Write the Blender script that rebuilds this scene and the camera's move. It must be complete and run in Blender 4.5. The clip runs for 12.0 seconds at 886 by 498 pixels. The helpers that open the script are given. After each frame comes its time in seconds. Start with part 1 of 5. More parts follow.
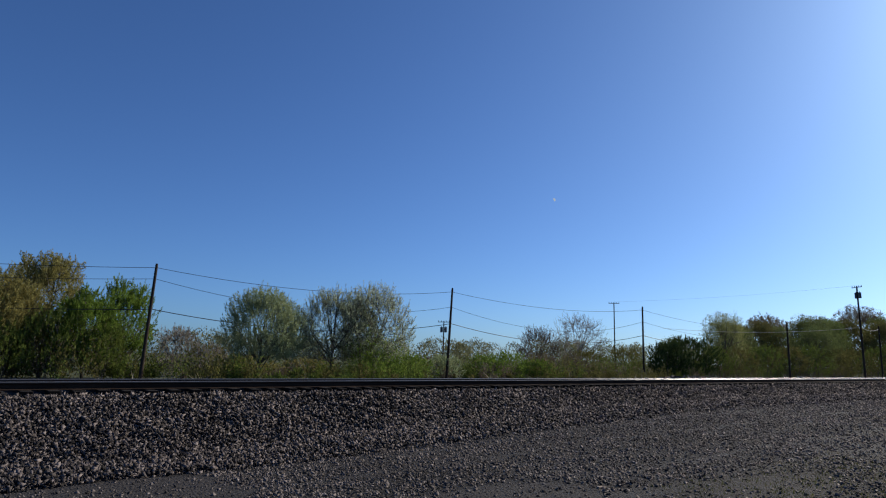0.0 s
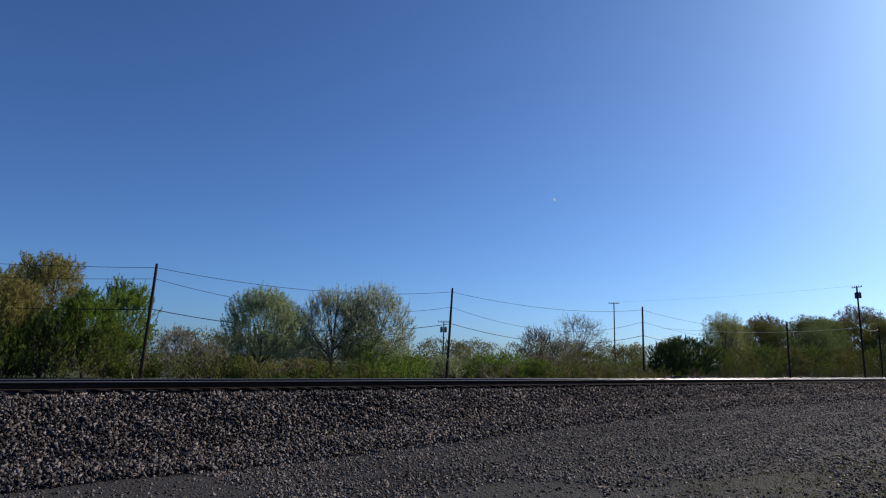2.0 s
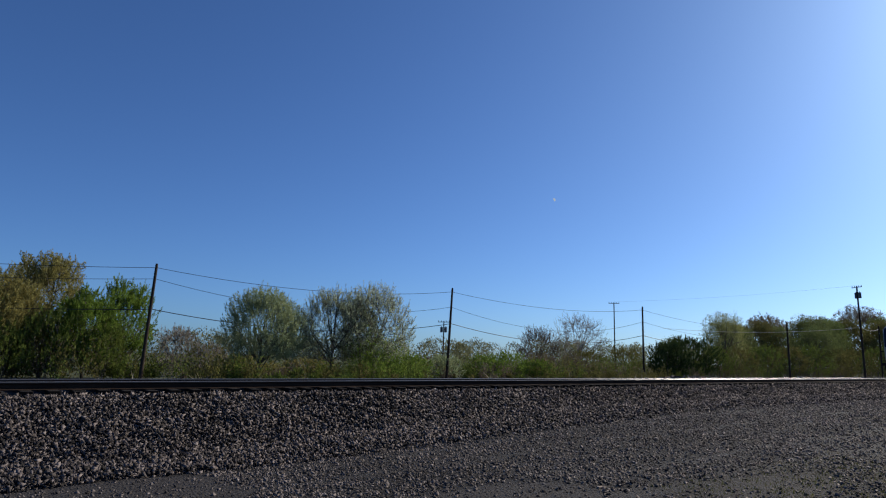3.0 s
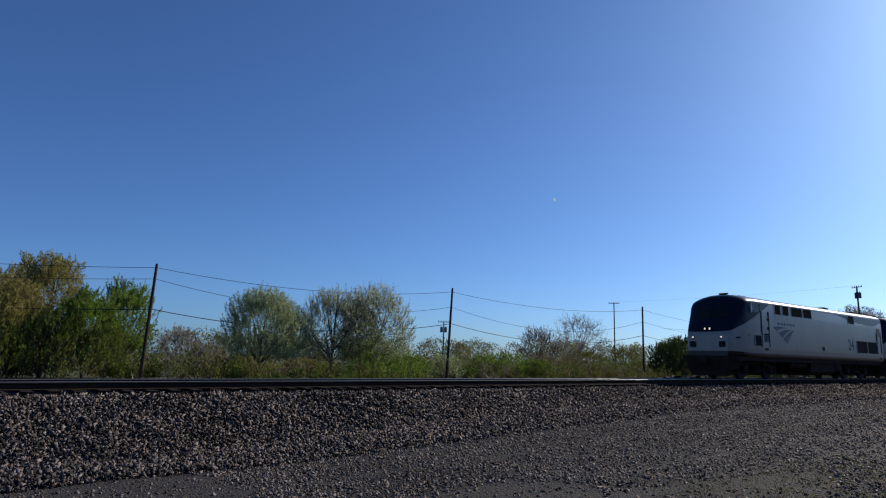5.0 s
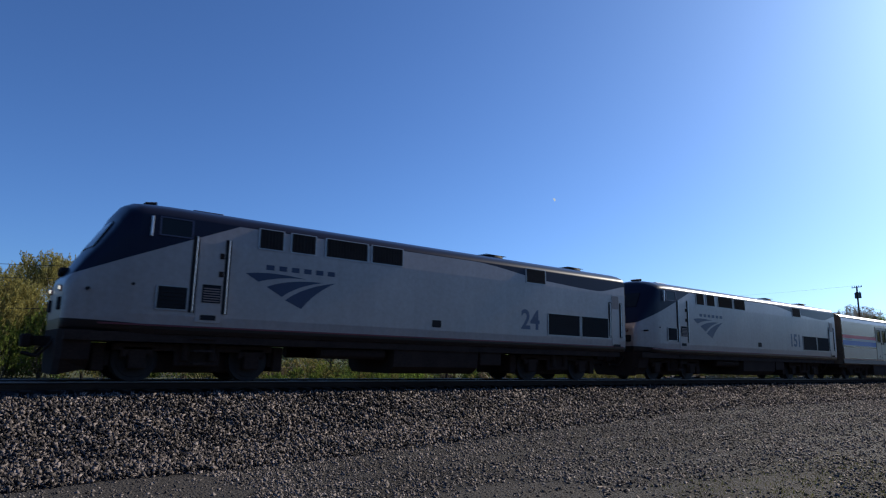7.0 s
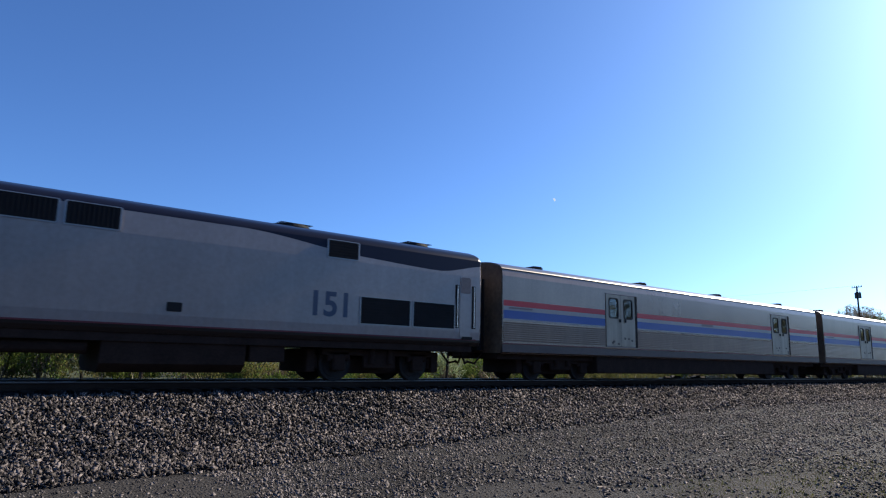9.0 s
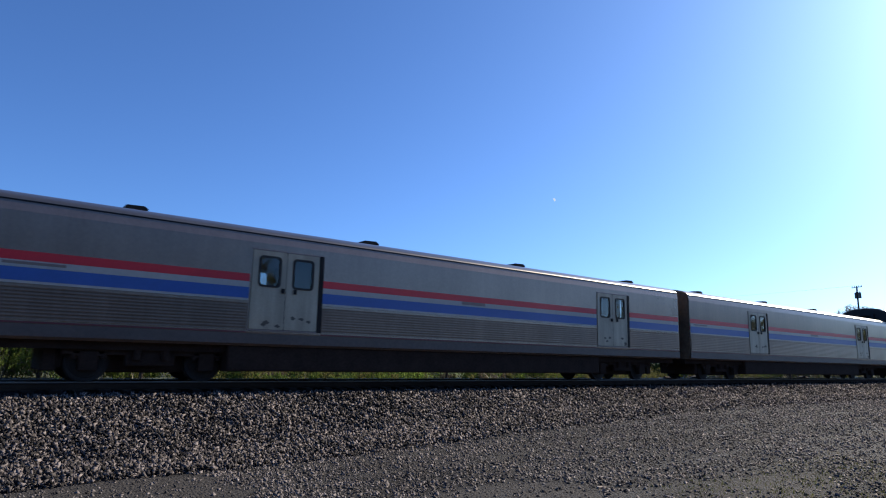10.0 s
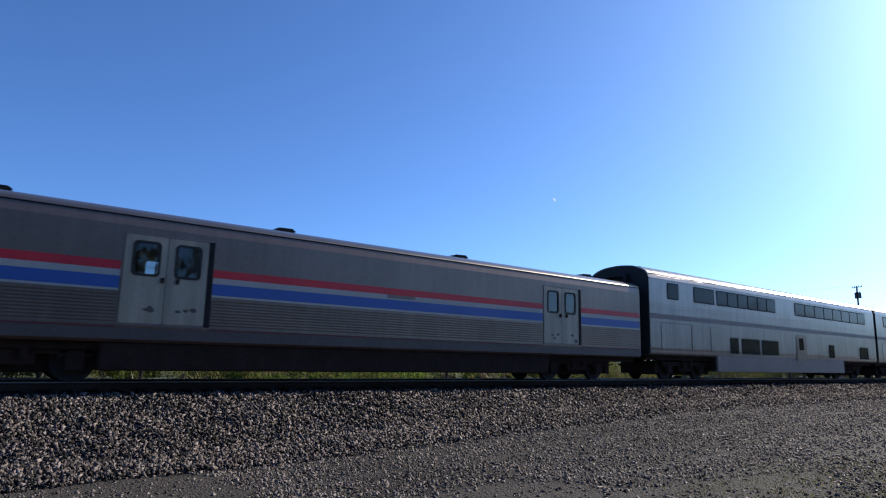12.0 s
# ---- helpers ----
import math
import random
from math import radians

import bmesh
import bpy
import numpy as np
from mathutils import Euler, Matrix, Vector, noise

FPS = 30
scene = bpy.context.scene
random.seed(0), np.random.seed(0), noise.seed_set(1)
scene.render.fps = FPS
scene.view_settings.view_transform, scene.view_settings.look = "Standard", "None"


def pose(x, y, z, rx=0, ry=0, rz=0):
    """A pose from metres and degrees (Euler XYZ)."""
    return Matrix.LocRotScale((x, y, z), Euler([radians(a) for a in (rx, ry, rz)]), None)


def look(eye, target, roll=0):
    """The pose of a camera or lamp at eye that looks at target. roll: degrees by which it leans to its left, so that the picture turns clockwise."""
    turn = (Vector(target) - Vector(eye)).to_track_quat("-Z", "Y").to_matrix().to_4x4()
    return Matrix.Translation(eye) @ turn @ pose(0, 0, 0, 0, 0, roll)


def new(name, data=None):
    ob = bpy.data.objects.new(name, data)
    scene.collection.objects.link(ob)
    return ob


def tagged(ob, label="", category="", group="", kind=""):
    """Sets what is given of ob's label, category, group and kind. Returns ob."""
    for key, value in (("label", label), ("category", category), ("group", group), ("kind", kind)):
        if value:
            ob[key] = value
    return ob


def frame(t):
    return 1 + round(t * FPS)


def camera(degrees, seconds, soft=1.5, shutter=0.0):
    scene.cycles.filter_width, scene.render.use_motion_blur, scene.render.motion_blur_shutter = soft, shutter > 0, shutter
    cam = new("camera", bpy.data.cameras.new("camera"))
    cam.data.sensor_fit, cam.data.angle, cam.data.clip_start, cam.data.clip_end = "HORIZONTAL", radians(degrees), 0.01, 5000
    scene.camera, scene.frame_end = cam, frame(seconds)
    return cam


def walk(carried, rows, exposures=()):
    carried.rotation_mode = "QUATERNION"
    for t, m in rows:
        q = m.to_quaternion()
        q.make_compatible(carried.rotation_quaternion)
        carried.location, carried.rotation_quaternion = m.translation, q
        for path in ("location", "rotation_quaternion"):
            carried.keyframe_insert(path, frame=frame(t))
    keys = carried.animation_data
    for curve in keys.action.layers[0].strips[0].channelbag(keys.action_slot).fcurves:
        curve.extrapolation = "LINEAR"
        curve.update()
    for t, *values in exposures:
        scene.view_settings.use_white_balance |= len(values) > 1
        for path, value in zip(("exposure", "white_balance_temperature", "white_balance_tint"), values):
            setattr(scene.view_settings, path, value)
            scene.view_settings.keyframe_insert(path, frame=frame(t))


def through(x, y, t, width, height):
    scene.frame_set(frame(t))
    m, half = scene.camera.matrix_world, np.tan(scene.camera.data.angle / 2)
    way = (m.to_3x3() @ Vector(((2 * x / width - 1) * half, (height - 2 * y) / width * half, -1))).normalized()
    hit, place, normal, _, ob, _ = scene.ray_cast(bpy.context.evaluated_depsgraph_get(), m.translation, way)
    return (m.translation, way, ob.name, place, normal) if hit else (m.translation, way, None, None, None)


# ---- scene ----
# ---- camera and its place: the track runs along x, the rails' tops lie at RT ----
RT = 0.95
EYE = Vector((0.0, 0.0, RT + 0.684))
HEADING, TILT, ROLL = radians(52.042), radians(9.861), 1.287
AIM = Vector((math.cos(HEADING) * math.cos(TILT), math.sin(HEADING) * math.cos(TILT), math.sin(TILT)))
cam = camera(70.07, 12.0, soft=1.15, shutter=0.10)
walk(cam, [(0.0, look(EYE, EYE + AIM, ROLL)), (12.0, look(EYE, EYE + AIM, ROLL))],
     exposures=[(0.0, 0.0), (5.9, 0.0), (6.5, 0.07), (7.0, 0.32), (7.6, 0.57), (8.8, 0.72), (12.0, 0.72)])

# ---- light: a low sun ahead to the right, almost along the track ----
SUN_EL, SUN_AZ = radians(29.0), radians(90.4)
TO_SUN = Vector((math.sin(SUN_AZ) * math.cos(SUN_EL), math.cos(SUN_AZ) * math.cos(SUN_EL), math.sin(SUN_EL)))
world = bpy.data.worlds.new("sky")
scene.world = world
world.use_nodes = True
wn = world.node_tree.nodes
sky = wn.new("ShaderNodeTexSky")
sky.sky_type, sky.sun_disc = "NISHITA", False
sky.sun_elevation, sky.sun_rotation = SUN_EL, SUN_AZ
sky.altitude, sky.air_density, sky.dust_density, sky.ozone_density = 200, 0.75, 1.0, 2.2
wn["Background"].inputs["Strength"].default_value = 0.095
tint = wn.new("ShaderNodeMix")
tint.data_type, tint.blend_type = "RGBA", "MULTIPLY"
tint.inputs["Factor"].default_value = 1.0
tint.inputs[7].default_value = (0.508, 0.79, 1.185, 1)
world.node_tree.links.new(sky.outputs["Color"], tint.inputs[6])
world.node_tree.links.new(tint.outputs[2], wn["Background"].inputs["Color"])
sun_data = bpy.data.lights.new("sun", "SUN")
sun_data.energy, sun_data.angle, sun_data.color = 5.0, radians(0.5), (1.0, 0.90, 0.76)
sun = new("sun", sun_data)
sun.matrix_world = look(TO_SUN * 50, (0, 0, 0))


# ---- materials ----
def mat(name, dark, light, rough=0.8, metal=0.0, fine=40.0, coarse=2.0, bump=0.2, depth=0.01, spec=0.5, island=0.0, contrast=0.5, shift=0.0):
    """A surface that varies between two colours at two scales, with fine relief."""
    m = bpy.data.materials.new(name)
    m.use_nodes = True
    n, l = m.node_tree.nodes, m.node_tree.links
    bsdf = n["Principled BSDF"]
    co = n.new("ShaderNodeTexCoord")
    a, b = n.new("ShaderNodeTexNoise"), n.new("ShaderNodeTexNoise")
    a.inputs["Scale"].default_value, b.inputs["Scale"].default_value = fine, coarse
    a.inputs["Detail"].default_value = b.inputs["Detail"].default_value = 5
    l.new(co.outputs["Object"], a.inputs["Vector"])
    l.new(co.outputs["Object"], b.inputs["Vector"])
    mix = n.new("ShaderNodeMath")
    mix.operation = "MULTIPLY_ADD"
    mix.inputs[1].default_value = 0.5
    half = n.new("ShaderNodeMath")
    half.operation = "MULTIPLY"
    half.inputs[1].default_value = 0.5
    l.new(b.outputs["Fac"], half.inputs[0])
    l.new(a.outputs["Fac"], mix.inputs[0])
    l.new(half.outputs[0], mix.inputs[2])
    value = mix.outputs[0]
    if island:
        geo, add = n.new("ShaderNodeNewGeometry"), n.new("ShaderNodeMath")
        add.operation = "MULTIPLY_ADD"
        add.inputs[1].default_value = island
        sub = n.new("ShaderNodeMath")
        sub.operation = "SUBTRACT"
        sub.inputs[1].default_value = island / 2
        l.new(geo.outputs["Random Per Island"], add.inputs[0])
        l.new(value, sub.inputs[0])
        l.new(sub.outputs[0], add.inputs[2])
        value = add.outputs[0]
    ramp = n.new("ShaderNodeValToRGB")
    ramp.color_ramp.elements[0].position, ramp.color_ramp.elements[1].position = 0.5 + shift - contrast / 2, 0.5 + shift + contrast / 2
    ramp.color_ramp.elements[0].color, ramp.color_ramp.elements[1].color = (*dark, 1), (*light, 1)
    l.new(value, ramp.inputs["Fac"])
    l.new(ramp.outputs["Color"], bsdf.inputs["Base Color"])
    bsdf.inputs["Roughness"].default_value, bsdf.inputs["Metallic"].default_value = rough, metal
    bsdf.inputs["Specular IOR Level"].default_value = spec
    if bump:
        bp = n.new("ShaderNodeBump")
        bp.inputs["Strength"].default_value, bp.inputs["Distance"].default_value = bump, depth
        l.new(a.outputs["Fac"], bp.inputs["Height"])
        l.new(bp.outputs["Normal"], bsdf.inputs["Normal"])
    return m


def leaf_mat(name, dark, light, through=0.5):
    """Leaves: coloured clump by clump, and letting light through."""
    m = bpy.data.materials.new(name)
    m.use_nodes = True
    n, l = m.node_tree.nodes, m.node_tree.links
    n.remove(n["Principled BSDF"])
    geo, ramp = n.new("ShaderNodeNewGeometry"), n.new("ShaderNodeValToRGB")
    ramp.color_ramp.elements[0].color, ramp.color_ramp.elements[1].color = (*dark, 1), (*light, 1)
    l.new(geo.outputs["Random Per Island"], ramp.inputs["Fac"])
    d, t, mx = n.new("ShaderNodeBsdfDiffuse"), n.new("ShaderNodeBsdfTranslucent"), n.new("ShaderNodeMixShader")
    mx.inputs["Fac"].default_value = through
    for s in (d, t):
        l.new(ramp.outputs["Color"], s.inputs["Color"])
    l.new(d.outputs[0], mx.inputs[1])
    l.new(t.outputs[0], mx.inputs[2])
    l.new(mx.outputs[0], n["Material Output"].inputs["Surface"])
    return m


def livery_mat(name):
    """Locomotive paint: silver-grey sides under a dark blue cab and roof, whose edge rises from the nose and dips again at the rear."""
    m = mat(name, (0.270, 0.223, 0.197), (0.38, 0.318, 0.283), 0.28, 0.1, 9.0, 0.5, 0.04, 0.002, 0.5)
    n, l = m.node_tree.nodes, m.node_tree.links
    bsdf, ramp = n["Principled BSDF"], n["Color Ramp"]

    def calc(op, a, b=None, c=None):
        x = n.new("ShaderNodeMath")
        x.operation = op
        for i, v in enumerate((a, b, c)):
            if v is None:
                continue
            if isinstance(v, (int, float)):
                x.inputs[i].default_value = v
            else:
                l.new(v, x.inputs[i])
        return x.outputs[0]

    def smooth(v, lo, hi):
        x = n.new("ShaderNodeMapRange")
        x.interpolation_type = "SMOOTHSTEP"
        l.new(v, x.inputs["Value"])
        x.inputs["From Min"].default_value, x.inputs["From Max"].default_value = lo, hi
        return x.outputs["Result"]

    co, sep = n.new("ShaderNodeTexCoord"), n.new("ShaderNodeSeparateXYZ")
    l.new(co.outputs["Object"], sep.inputs[0])
    x, z = sep.outputs["X"], sep.outputs["Z"]
    front = calc("MULTIPLY_ADD", x, 0.425, 1.93)
    fall = calc("ADD", calc("MULTIPLY", smooth(x, 12.4, 16.2), 0.7), calc("MULTIPLY", smooth(x, 15.0, 19.0), 0.3))
    dip = calc("MULTIPLY", fall, calc("MULTIPLY_ADD", smooth(x, 18.8, 20.9), -0.7, 1.0))
    rear = calc("MULTIPLY_ADD", dip, -0.46, 3.885)
    edge = calc("MINIMUM", front, rear)
    blue = calc("GREATER_THAN", z, edge)
    mx = n.new("ShaderNodeMix")
    mx.data_type = "RGBA"
    l.new(blue, mx.inputs["Factor"])
    l.new(ramp.outputs["Color"], mx.inputs[6])
    mx.inputs[7].default_value = (0.011, 0.014, 0.029, 1)
    low = calc("LESS_THAN", z, calc("MULTIPLY_ADD", smooth(x, 0.8, 3.4), -0.09, 1.39))
    l.new(calc("MULTIPLY_ADD", blue, -0.36, 0.5), bsdf.inputs["Specular IOR Level"])
    mr = n.new("ShaderNodeMix")
    mr.data_type = "RGBA"
    l.new(low, mr.inputs["Factor"])
    l.new(mx.outputs[2], mr.inputs[6])
    mr.inputs[7].default_value = (0.016, 0.011, 0.011, 1)
    l.new(mr.outputs[2], bsdf.inputs["Base Color"])
    return m


def streaked(m, low, high):
    """Grime that has run down a side: upright streaks over the paint."""
    n, l = m.node_tree.nodes, m.node_tree.links
    bsdf = n["Principled BSDF"]
    source = bsdf.inputs["Base Color"].links[0].from_socket
    co, turn, run, shade, mx = n.new("ShaderNodeTexCoord"), n.new("ShaderNodeMapping"), n.new("ShaderNodeTexNoise"), n.new("ShaderNodeMapRange"), n.new("ShaderNodeMix")
    turn.inputs["Scale"].default_value = (3.2, 1.0, 0.35)
    run.inputs["Scale"].default_value, run.inputs["Detail"].default_value = 1.6, 7
    l.new(co.outputs["Object"], turn.inputs["Vector"])
    l.new(turn.outputs["Vector"], run.inputs["Vector"])
    l.new(run.outputs["Fac"], shade.inputs["Value"])
    shade.inputs["From Min"].default_value, shade.inputs["From Max"].default_value = 0.32, 0.68
    shade.inputs["To Min"].default_value, shade.inputs["To Max"].default_value = low, high
    mx.data_type, mx.blend_type = "RGBA", "MULTIPLY"
    mx.inputs["Factor"].default_value = 1.0
    l.new(source, mx.inputs[6])
    l.new(shade.outputs["Result"], mx.inputs[7])
    l.new(mx.outputs[2], bsdf.inputs["Base Color"])
    return m


def glass_mat(name, tint=(0.012, 0.014, 0.016)):
    m = mat(name, tint, tuple(c * 1.5 for c in tint), 0.08, 0.0, 3, 1, 0.0, spec=0.12)
    return m


CLEAR_GLASS = mat("clear_glass", (0.55, 0.58, 0.58), (0.66, 0.69, 0.69), 0.03, 0.0, 3, 1, 0.0)
CLEAR_GLASS.node_tree.nodes["Principled BSDF"].inputs["Transmission Weight"].default_value = 1.0
CLEAN_STEEL = streaked(mat("stainless_steel", (0.197, 0.141, 0.112), (0.30, 0.218, 0.174), 0.27, 0.65, 14.0, 0.6, 0.06, 0.002), 0.92, 1.04)
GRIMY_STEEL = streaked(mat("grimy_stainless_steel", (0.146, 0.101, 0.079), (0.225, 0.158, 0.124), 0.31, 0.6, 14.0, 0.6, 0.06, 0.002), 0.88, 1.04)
COACH_STEEL = streaked(mat("coach_steel", (0.215, 0.185, 0.168), (0.325, 0.285, 0.262), 0.30, 0.7, 14.0, 0.6, 0.05, 0.002), 0.82, 1.05)
ROOF_STEEL = mat("roof_steel", (0.178, 0.150, 0.126), (0.265, 0.228, 0.198), 0.34, 0.9, 10.0, 0.8, 0.08, 0.003)
for m in (ROOF_STEEL, CLEAN_STEEL, GRIMY_STEEL, COACH_STEEL):          # a worn clear sheen on the rolled steel
    m.node_tree.nodes["Principled BSDF"].inputs["Coat Weight"].default_value = 0.2
    m.node_tree.nodes["Principled BSDF"].inputs["Coat Roughness"].default_value = 0.12
# this brown holds real dirt and a painted reflection of the ground
DIRT_REFLECTION_STEEL = streaked(mat("dirt_reflection_steel", (0.120, 0.080, 0.057), (0.207, 0.142, 0.104), 0.30, 0.55, 16.0, 0.7, 0.08, 0.002), 0.90, 1.06)
SILL = mat("sill_paint", (0.062, 0.044, 0.036), (0.125, 0.089, 0.073), 0.55, 0.1, 12.0, 0.8, 0.06, 0.002)
SKIRT = mat("skirt_paint", (0.145, 0.102, 0.086), (0.25, 0.180, 0.156), 0.5, 0.15, 12.0, 0.8, 0.06, 0.002)
DOOR_PAINT = streaked(mat("door_paint", (0.34, 0.265, 0.180), (0.48, 0.385, 0.268), 0.45, 0.1, 18.0, 1.5, 0.05, 0.002), 0.74, 1.06)
SCUFF = mat("rusty_scuff", (0.05, 0.038, 0.028), (0.14, 0.115, 0.09), 0.85, 0.0, 25.0, 3.0, 0.1, 0.002)
RED = mat("red_stripe", (0.55, 0.010, 0.022), (0.66, 0.018, 0.030), 0.45, 0.0, 12.0, 0.8, 0.03, 0.002)
BLUE = mat("blue_stripe", (0.020, 0.082, 0.27), (0.032, 0.102, 0.37), 0.45, 0.0, 12.0, 0.8, 0.03, 0.002)
WHITE = mat("white_stripe", (0.34, 0.31, 0.27), (0.45, 0.41, 0.36), 0.45, 0.0, 12.0, 0.8, 0.03, 0.002)
LIVERY = streaked(livery_mat("locomotive_paint"), 0.95, 1.03)
DULL_RED = mat("dull_red_line", (0.09, 0.012, 0.016), (0.14, 0.02, 0.024), 0.55, 0.0, 12.0, 0.8, 0.03, 0.002)
NAVY = mat("navy_paint", (0.010, 0.018, 0.050), (0.018, 0.030, 0.075), 0.45, 0.0, 20.0, 1.0, 0.03, 0.002)
CAR_NUMBER = mat("number_paint", (0.03, 0.05, 0.09), (0.05, 0.07, 0.12), 0.5, 0.0, 20.0, 1.0, 0.0)
UNDER = mat("underframe_black", (0.020, 0.0125, 0.0104), (0.054, 0.0355, 0.028), 0.9, 0.0, 20.0, 2.0, 0.3, 0.004, 0.08)
GRILLE = mat("grille_dark", (0.011, 0.011, 0.012), (0.024, 0.024, 0.025), 0.8, 0.0, 30.0, 2.0, 0.1, 0.002, 0.15)
FRAME = mat("bare_frame", (0.25, 0.24, 0.23), (0.35, 0.335, 0.32), 0.35, 0.4, 30.0, 2.0, 0.05, 0.002)
CHROME = mat("handrail_steel", (0.5, 0.5, 0.5), (0.65, 0.65, 0.65), 0.3, 0.9, 30.0, 2.0, 0.0)
RUBBER = mat("rubber", (0.012, 0.012, 0.012), (0.028, 0.026, 0.025), 0.85, 0.0, 25.0, 2.0, 0.1, 0.003)
DIAPHRAGM = mat("weathered_diaphragm", (0.05, 0.034, 0.022), (0.20, 0.135, 0.08), 0.8, 0.0, 8.0, 1.0, 0.2, 0.01)
WHEEL = mat("wheel_steel", (0.012, 0.0095, 0.0085), (0.034, 0.0275, 0.023), 0.85, 0.0, 20.0, 2.0, 0.1, 0.003)
GLASS = glass_mat("dark_glass")
RAIL_SIDE = mat("rusty_rail", (0.022, 0.015, 0.012), (0.060, 0.040, 0.029), 0.95, 0.0, 40.0, 1.0, 0.3, 0.003, 0.05)
RAIL_TOP = mat("polished_rail", (0.13, 0.118, 0.105), (0.21, 0.192, 0.172), 0.28, 0.4, 60.0, 3.0, 0.02, 0.001)
TIE = mat("tie_wood", (0.0065, 0.0052, 0.0045), (0.020, 0.016, 0.0138), 0.85, 0.0, 30.0, 1.5, 0.5, 0.01, 0.1)
TIE_TOP = mat("paler_tie_top", (0.010, 0.009, 0.008), (0.035, 0.031, 0.027), 0.8, 0.0, 30.0, 1.5, 0.3, 0.006, 0.12)
STONE = mat("ballast_stone", (0.011, 0.0092, 0.0089), (0.264, 0.224, 0.210), 0.88, 0.0, 30.0, 0.35, 0.4, 0.006, 0.3, island=0.7, contrast=0.75, shift=0.22)
PEBBLE = mat("gravel_stone", (0.019, 0.0163, 0.0157), (0.208, 0.179, 0.169), 0.88, 0.0, 40.0, 0.4, 0.3, 0.004, 0.35, island=0.7, contrast=0.7, shift=0.08)
# near-black: shade in the gaps between the stones is put into this colour
GAP_SHADE_BED = mat("gap_shade_bed", (0.008, 0.007, 0.007), (0.030, 0.028, 0.027), 0.95, 0.0, 22.0, 0.5, 0.8, 0.03, 0.2)
POLE_WOOD = mat("pole_wood", (0.022, 0.016, 0.012), (0.075, 0.055, 0.042), 0.9, 0.0, 12.0, 0.8, 0.4, 0.01, 0.2)
WIRE = mat("wire", (0.02, 0.02, 0.022), (0.04, 0.04, 0.042), 0.6, 0.2, 5, 1, 0.0)
PALE_WIRE = mat("pale_wire", (0.35, 0.35, 0.33), (0.5, 0.5, 0.48), 0.5, 0.3, 5, 1, 0.0)
TRANSFORMER = mat("transformer_grey", (0.06, 0.065, 0.07), (0.12, 0.125, 0.13), 0.5, 0.2, 15, 2, 0.1, 0.004)
BARK = mat("bark", (0.045, 0.037, 0.030), (0.15, 0.13, 0.11), 0.95, 0.0, 18.0, 1.5, 0.6, 0.02, 0.2)
PALE_BARK = mat("pale_bark", (0.10, 0.09, 0.08), (0.26, 0.24, 0.215), 0.95, 0.0, 18.0, 1.5, 0.6, 0.02, 0.2)
LEAF_GREEN = leaf_mat("spring_green_leaf", (0.135, 0.172, 0.084), (0.39, 0.445, 0.24), 0.52)
LEAF_LIME = leaf_mat("yellow_green_leaf", (0.12, 0.135, 0.045), (0.34, 0.355, 0.15), 0.45)
LEAF_WOOD = leaf_mat("green_wood_leaf", (0.0712, 0.095, 0.0323), (0.2137, 0.2517, 0.095), 0.36)
LEAF_BRIGHT = leaf_mat("bright_green_leaf", (0.0762, 0.1288, 0.0213), (0.2408, 0.336, 0.0672), 0.45)
LEAF_OLIVE = leaf_mat("olive_bud_leaf", (0.135, 0.125, 0.043), (0.39, 0.352, 0.128), 0.45)
LEAF_SILVER = leaf_mat("silvery_leaf", (0.175, 0.218, 0.122), (0.52, 0.58, 0.395), 0.62)
LEAF_DARK = leaf_mat("dark_evergreen_leaf", (0.026, 0.044, 0.016), (0.095, 0.13, 0.046), 0.3)
LEAF_BROWN = leaf_mat("brownish_bud", (0.1105, 0.0858, 0.0585), (0.26, 0.208, 0.143), 0.35)
SCRUB_OLIVE = leaf_mat("olive_scrub_leaf", (0.0665, 0.0665, 0.0218), (0.2137, 0.1995, 0.0712), 0.36)
SCRUB_GREEN = leaf_mat("green_scrub_leaf", (0.0588, 0.0882, 0.0196), (0.196, 0.245, 0.0608), 0.36)
SCRUB_BROWN = leaf_mat("brown_scrub_twig", (0.091, 0.0754, 0.0546), (0.247, 0.2054, 0.1495), 0.35)
LEAF_FAR = leaf_mat("far_wood_leaf", (0.0845, 0.091, 0.0468), (0.208, 0.2119, 0.117), 0.55)
GRASS = leaf_mat("grass_blade", (0.04, 0.05, 0.013), (0.13, 0.135, 0.042), 0.35)
DRY_GRASS = leaf_mat("dry_stalk", (0.16, 0.14, 0.085), (0.40, 0.36, 0.25), 0.3)


